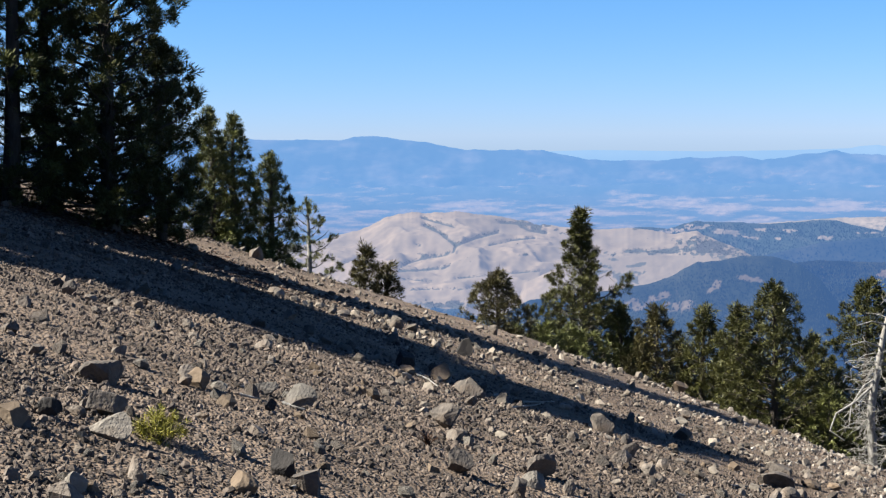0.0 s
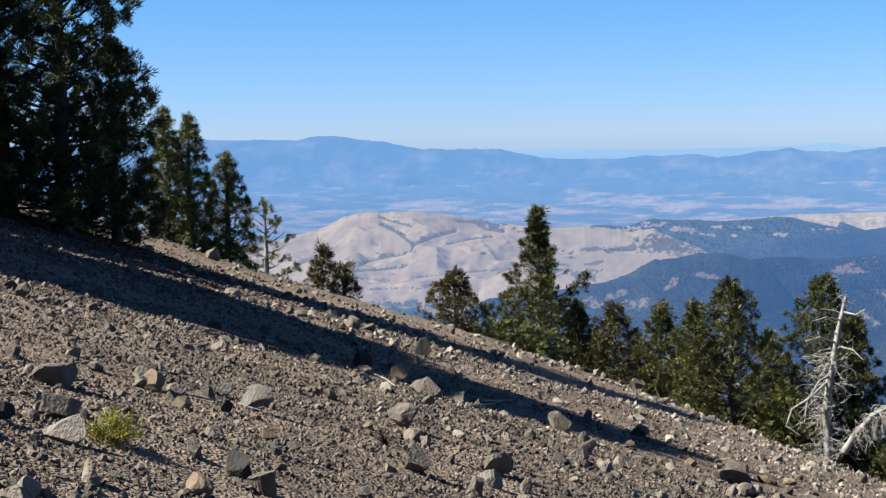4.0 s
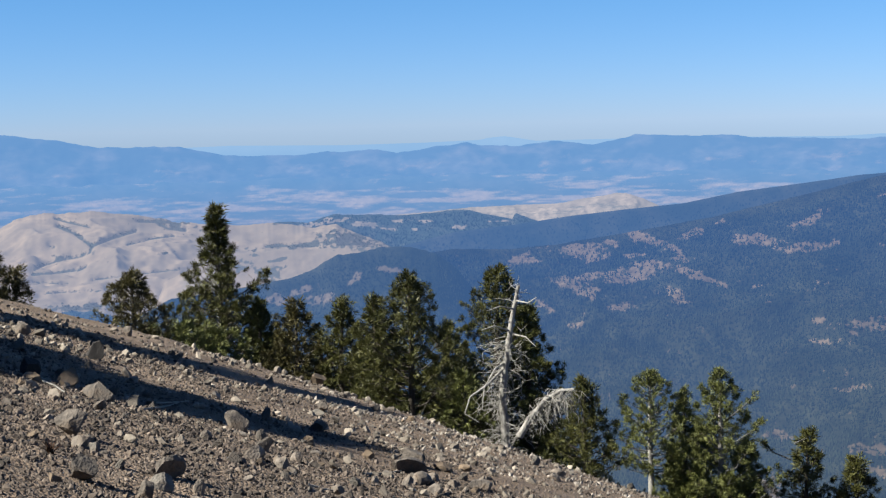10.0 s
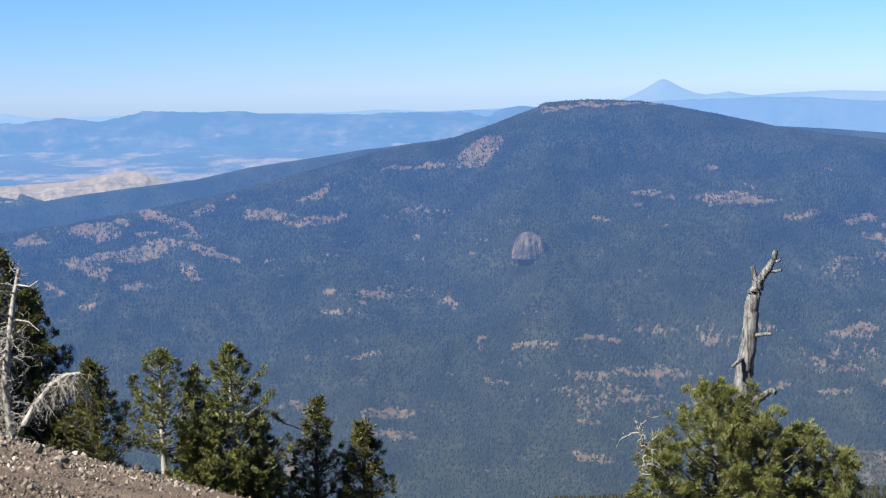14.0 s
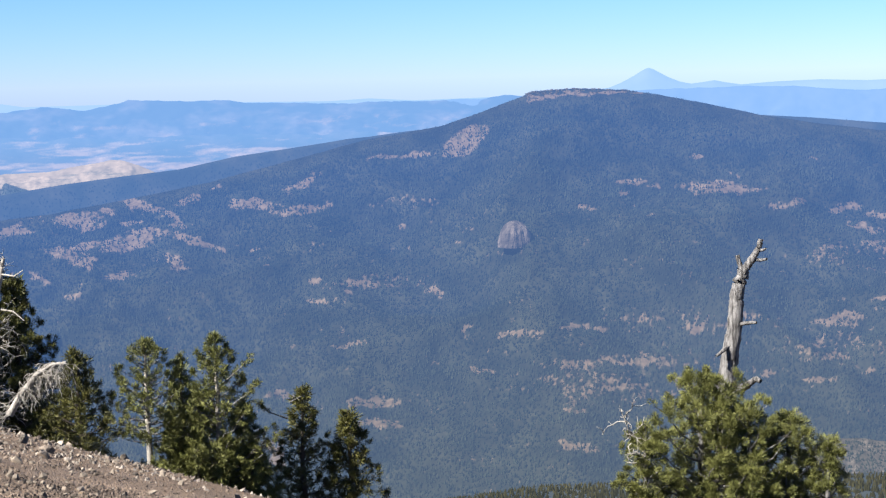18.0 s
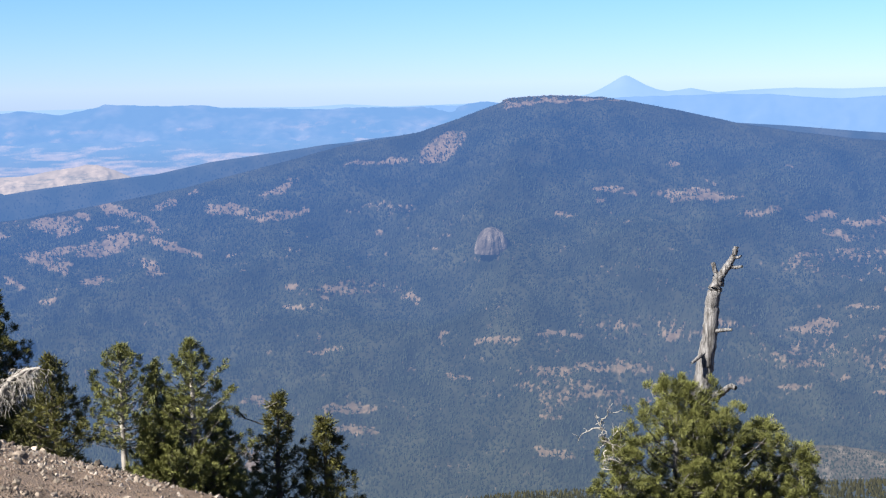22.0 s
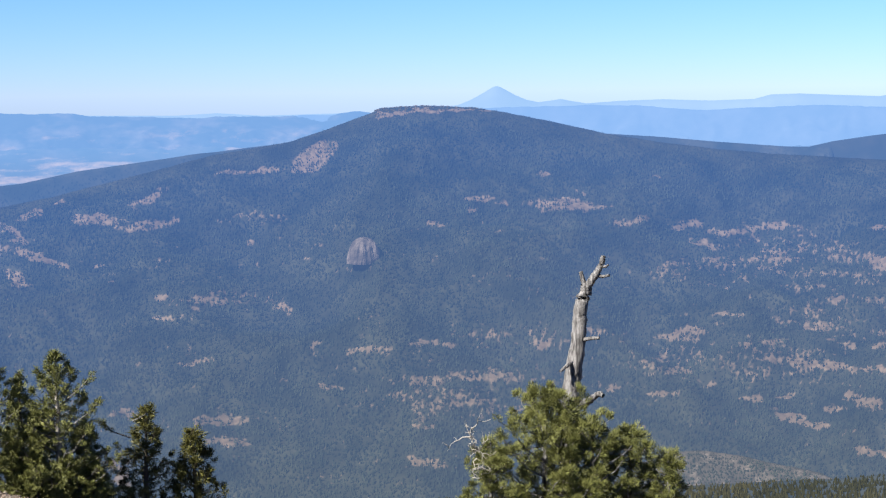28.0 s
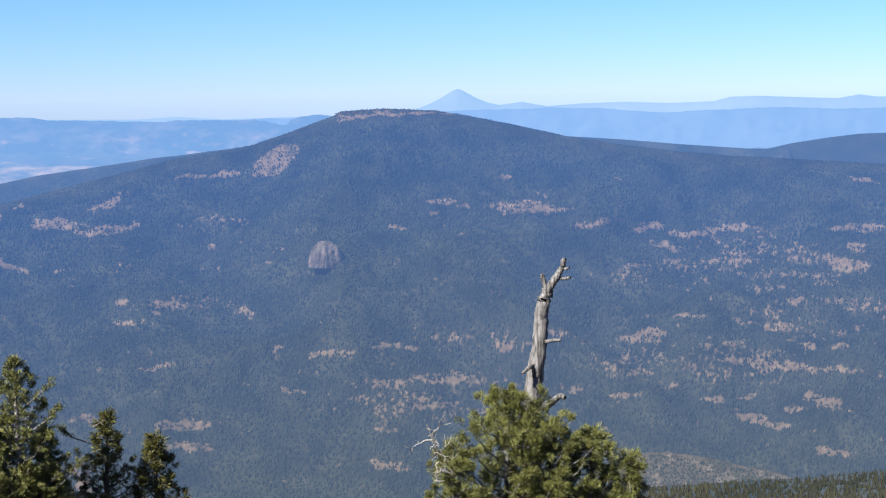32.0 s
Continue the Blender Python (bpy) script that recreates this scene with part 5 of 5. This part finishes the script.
def turns(rs, n):
    q = rs.randn(n, 4)
    q /= np.linalg.norm(q, axis=1)[:, None]
    w, x, y, z = q.T
    return np.stack([1 - 2 * (y * y + z * z), 2 * (x * y - z * w), 2 * (x * z + y * w), 2 * (x * y + z * w), 1 - 2 * (x * x + z * z), 2 * (y * z - x * w), 2 * (x * z - y * w), 2 * (y * z + x * w), 1 - 2 * (x * x + y * y)], 1).reshape(n, 3, 3)


def gravel(name, label, n, small, large, d0, d1, sub, seed, patchy, mat, bias=0.0, thin=0.7, west=-40.0, span=(-19.0, 31.0)):
    rs = np.random.RandomState(seed)
    x, y, d = scatter(rs, n, d0, d1, *span, bias=bias)
    dens = fbm(x * 0.22 + 31, y * 0.55 + 8, 4)
    keep = rs.rand(n) < np.clip(0.55 + patchy * dens, 0.06, 1) * np.clip(1.05 - 0.08 * (x + 0.2 * y - 2.5), thin, 1)
    keep &= rs.rand(n) < np.clip((np.degrees(np.arctan2(x, y)) - west) / 8, 0, 1)
    x, y, d = x[keep], y[keep], d[keep]
    n = len(x)
    size = small * (large / small) ** (rs.rand(n) ** 1.8) * (d / 10.0) ** 0.35
    z = ground_z(x, y)
    R = turns(rs, n)
    if not sub:  # flat-bottomed chips lie on the slope
        a = rs.rand(n) * 6.283
        R = np.zeros((n, 3, 3))
        R[:, 0, 0], R[:, 0, 1], R[:, 1, 0], R[:, 1, 1], R[:, 2, 2] = np.cos(a), -np.sin(a), np.sin(a), np.cos(a), 1
        R[:, 2, 0] = -0.32
    sc = size[:, None] * np.stack([0.8 + 0.5 * rs.rand(n), 0.7 + 0.4 * rs.rand(n), 0.7 + 0.3 * rs.rand(n)], 1)
    vs, fs, off = [], [], 0
    which = rs.randint(0, 6, n)
    for k in range(6):
        if sub:
            tv, tf = rock_shape(500 + k, sub, 7, 0.04)
        else:
            tv = np.array([[1, 0, -0.4], [-0.1, 0.95, -0.4], [-1, 0.1, -0.4], [0.1, -0.95, -0.4], [0.5, 0.3, 0.62], [-0.45, 0.35, 0.8], [0.0, -0.5, 0.7]]) * 0.95 + np.random.RandomState(k).randn(7, 3) * 0.17
            tf = np.array([[0, 1, 4], [1, 5, 4], [1, 2, 5], [2, 6, 5], [2, 3, 6], [3, 0, 6], [0, 4, 6], [4, 5, 6]])
        s = which == k
        V = np.einsum("nij,nmj->nmi", R[s], tv[None] * sc[s][:, None]) + np.stack([x[s], y[s], z[s] + size[s] * 0.22], 1)[:, None]
        m, c = V.shape[:2]
        vs.append(V.reshape(-1, 3))
        fs.append((tf[None] + (np.arange(m) * c)[:, None, None]).reshape(-1, 3) + off)
        off += m * c
    ob = new(name, mesh_of(name, np.concatenate(vs), np.concatenate(fs), mat))
    ob.parent = ground
    tagged(ob, label, kind="stuff")


gravel("fine_gravel", "fine grey-brown scree gravel", 150000, 0.0075, 0.024, 5.8, 26, 0, 71, 1.3, GRAVEL, 0.1, thin=0.35)
gravel("coarse_gravel", "coarse angular scree gravel", 42000, 0.012, 0.036, 5.8, 42, 1, 72, 2.4, GRAVEL, 0.25)
gravel("rubble", "larger pale angular stones along the crest", 10000, 0.018, 0.070, 13, 43, 1, 74, 1.6, RUBBLE, 0.45, west=-9.0)
gravel("crest_gravel", "dense pale grey gravel near the crest", 70000, 0.013, 0.042, 20, 43, 0, 76, 0.6, CREST_GRAVEL, 0.55, west=7.0)
gravel("near_gravel", "grey-brown gravel round the standpoint", 26000, 0.010, 0.034, 0.7, 6.4, 0, 77, 1.6, GRAVEL, 0.45, west=-200.0, span=(-180.0, 180.0))
gravel("cobbles", "scattered dark grey cobbles in the gravel", 420, 0.045, 0.105, 6.0, 24, 2, 75, 2.6, STONE, 0.1)
SHAPES = [mesh_of("stone", *(lambda s: (s[0], s[1]))(rock_shape(700 + k, 1, 8, 0.04)), m) for k in range(6) for m in (STONE, STONE, PALE_STONE, TAN_STONE)]
rs = np.random.RandomState(73)
sx, sy, sd = scatter(rs, 300, 6.2, 30, bias=0.2)
sz = ground_z(sx, sy)
for k in range(300):
    ob = new("stone", SHAPES[rs.randint(len(SHAPES))])
    ob.parent = ground
    r = (0.03 + 0.045 * rs.rand() ** 1.5) * (sd[k] / 10) ** 0.35
    ob.matrix_basis = Matrix.LocRotScale((sx[k], sy[k], sz[k] + r * 0.3), Euler(rs.rand(3) * 6.28), (r * 1.2, r, r * 0.75))

# rusty needle litter under the tall pines
rs = np.random.RandomState(81)
n = 5200
lx, ly = -6.6 + 2.6 * rs.randn(n) * 0.9, 27.2 + 1.5 * rs.randn(n)
lz = ground_z(lx, ly) + 0.012
a = rs.rand(n) * 6.283
ln = 0.03 + 0.05 * rs.rand(n)
ux, uy = np.cos(a) * ln, np.sin(a) * ln
P = np.stack([lx, ly, lz], 1)
U = np.stack([ux, uy, -0.32 * ux + 0.01], 1)
W = np.stack([-uy, ux, 0.32 * uy], 1) * 0.45
V = np.stack([P - U, P + W + [0, 0, 0.015], P + U, P - W], 1).reshape(-1, 3)
o = np.arange(n)[:, None] * 4
litter = new("needle_litter", mesh_of("needle_litter", V, np.concatenate([o + [0, 1, 2], o + [0, 2, 3]]), LITTER))
litter.parent = ground
tagged(litter, "rust-brown fallen needle litter", kind="stuff")
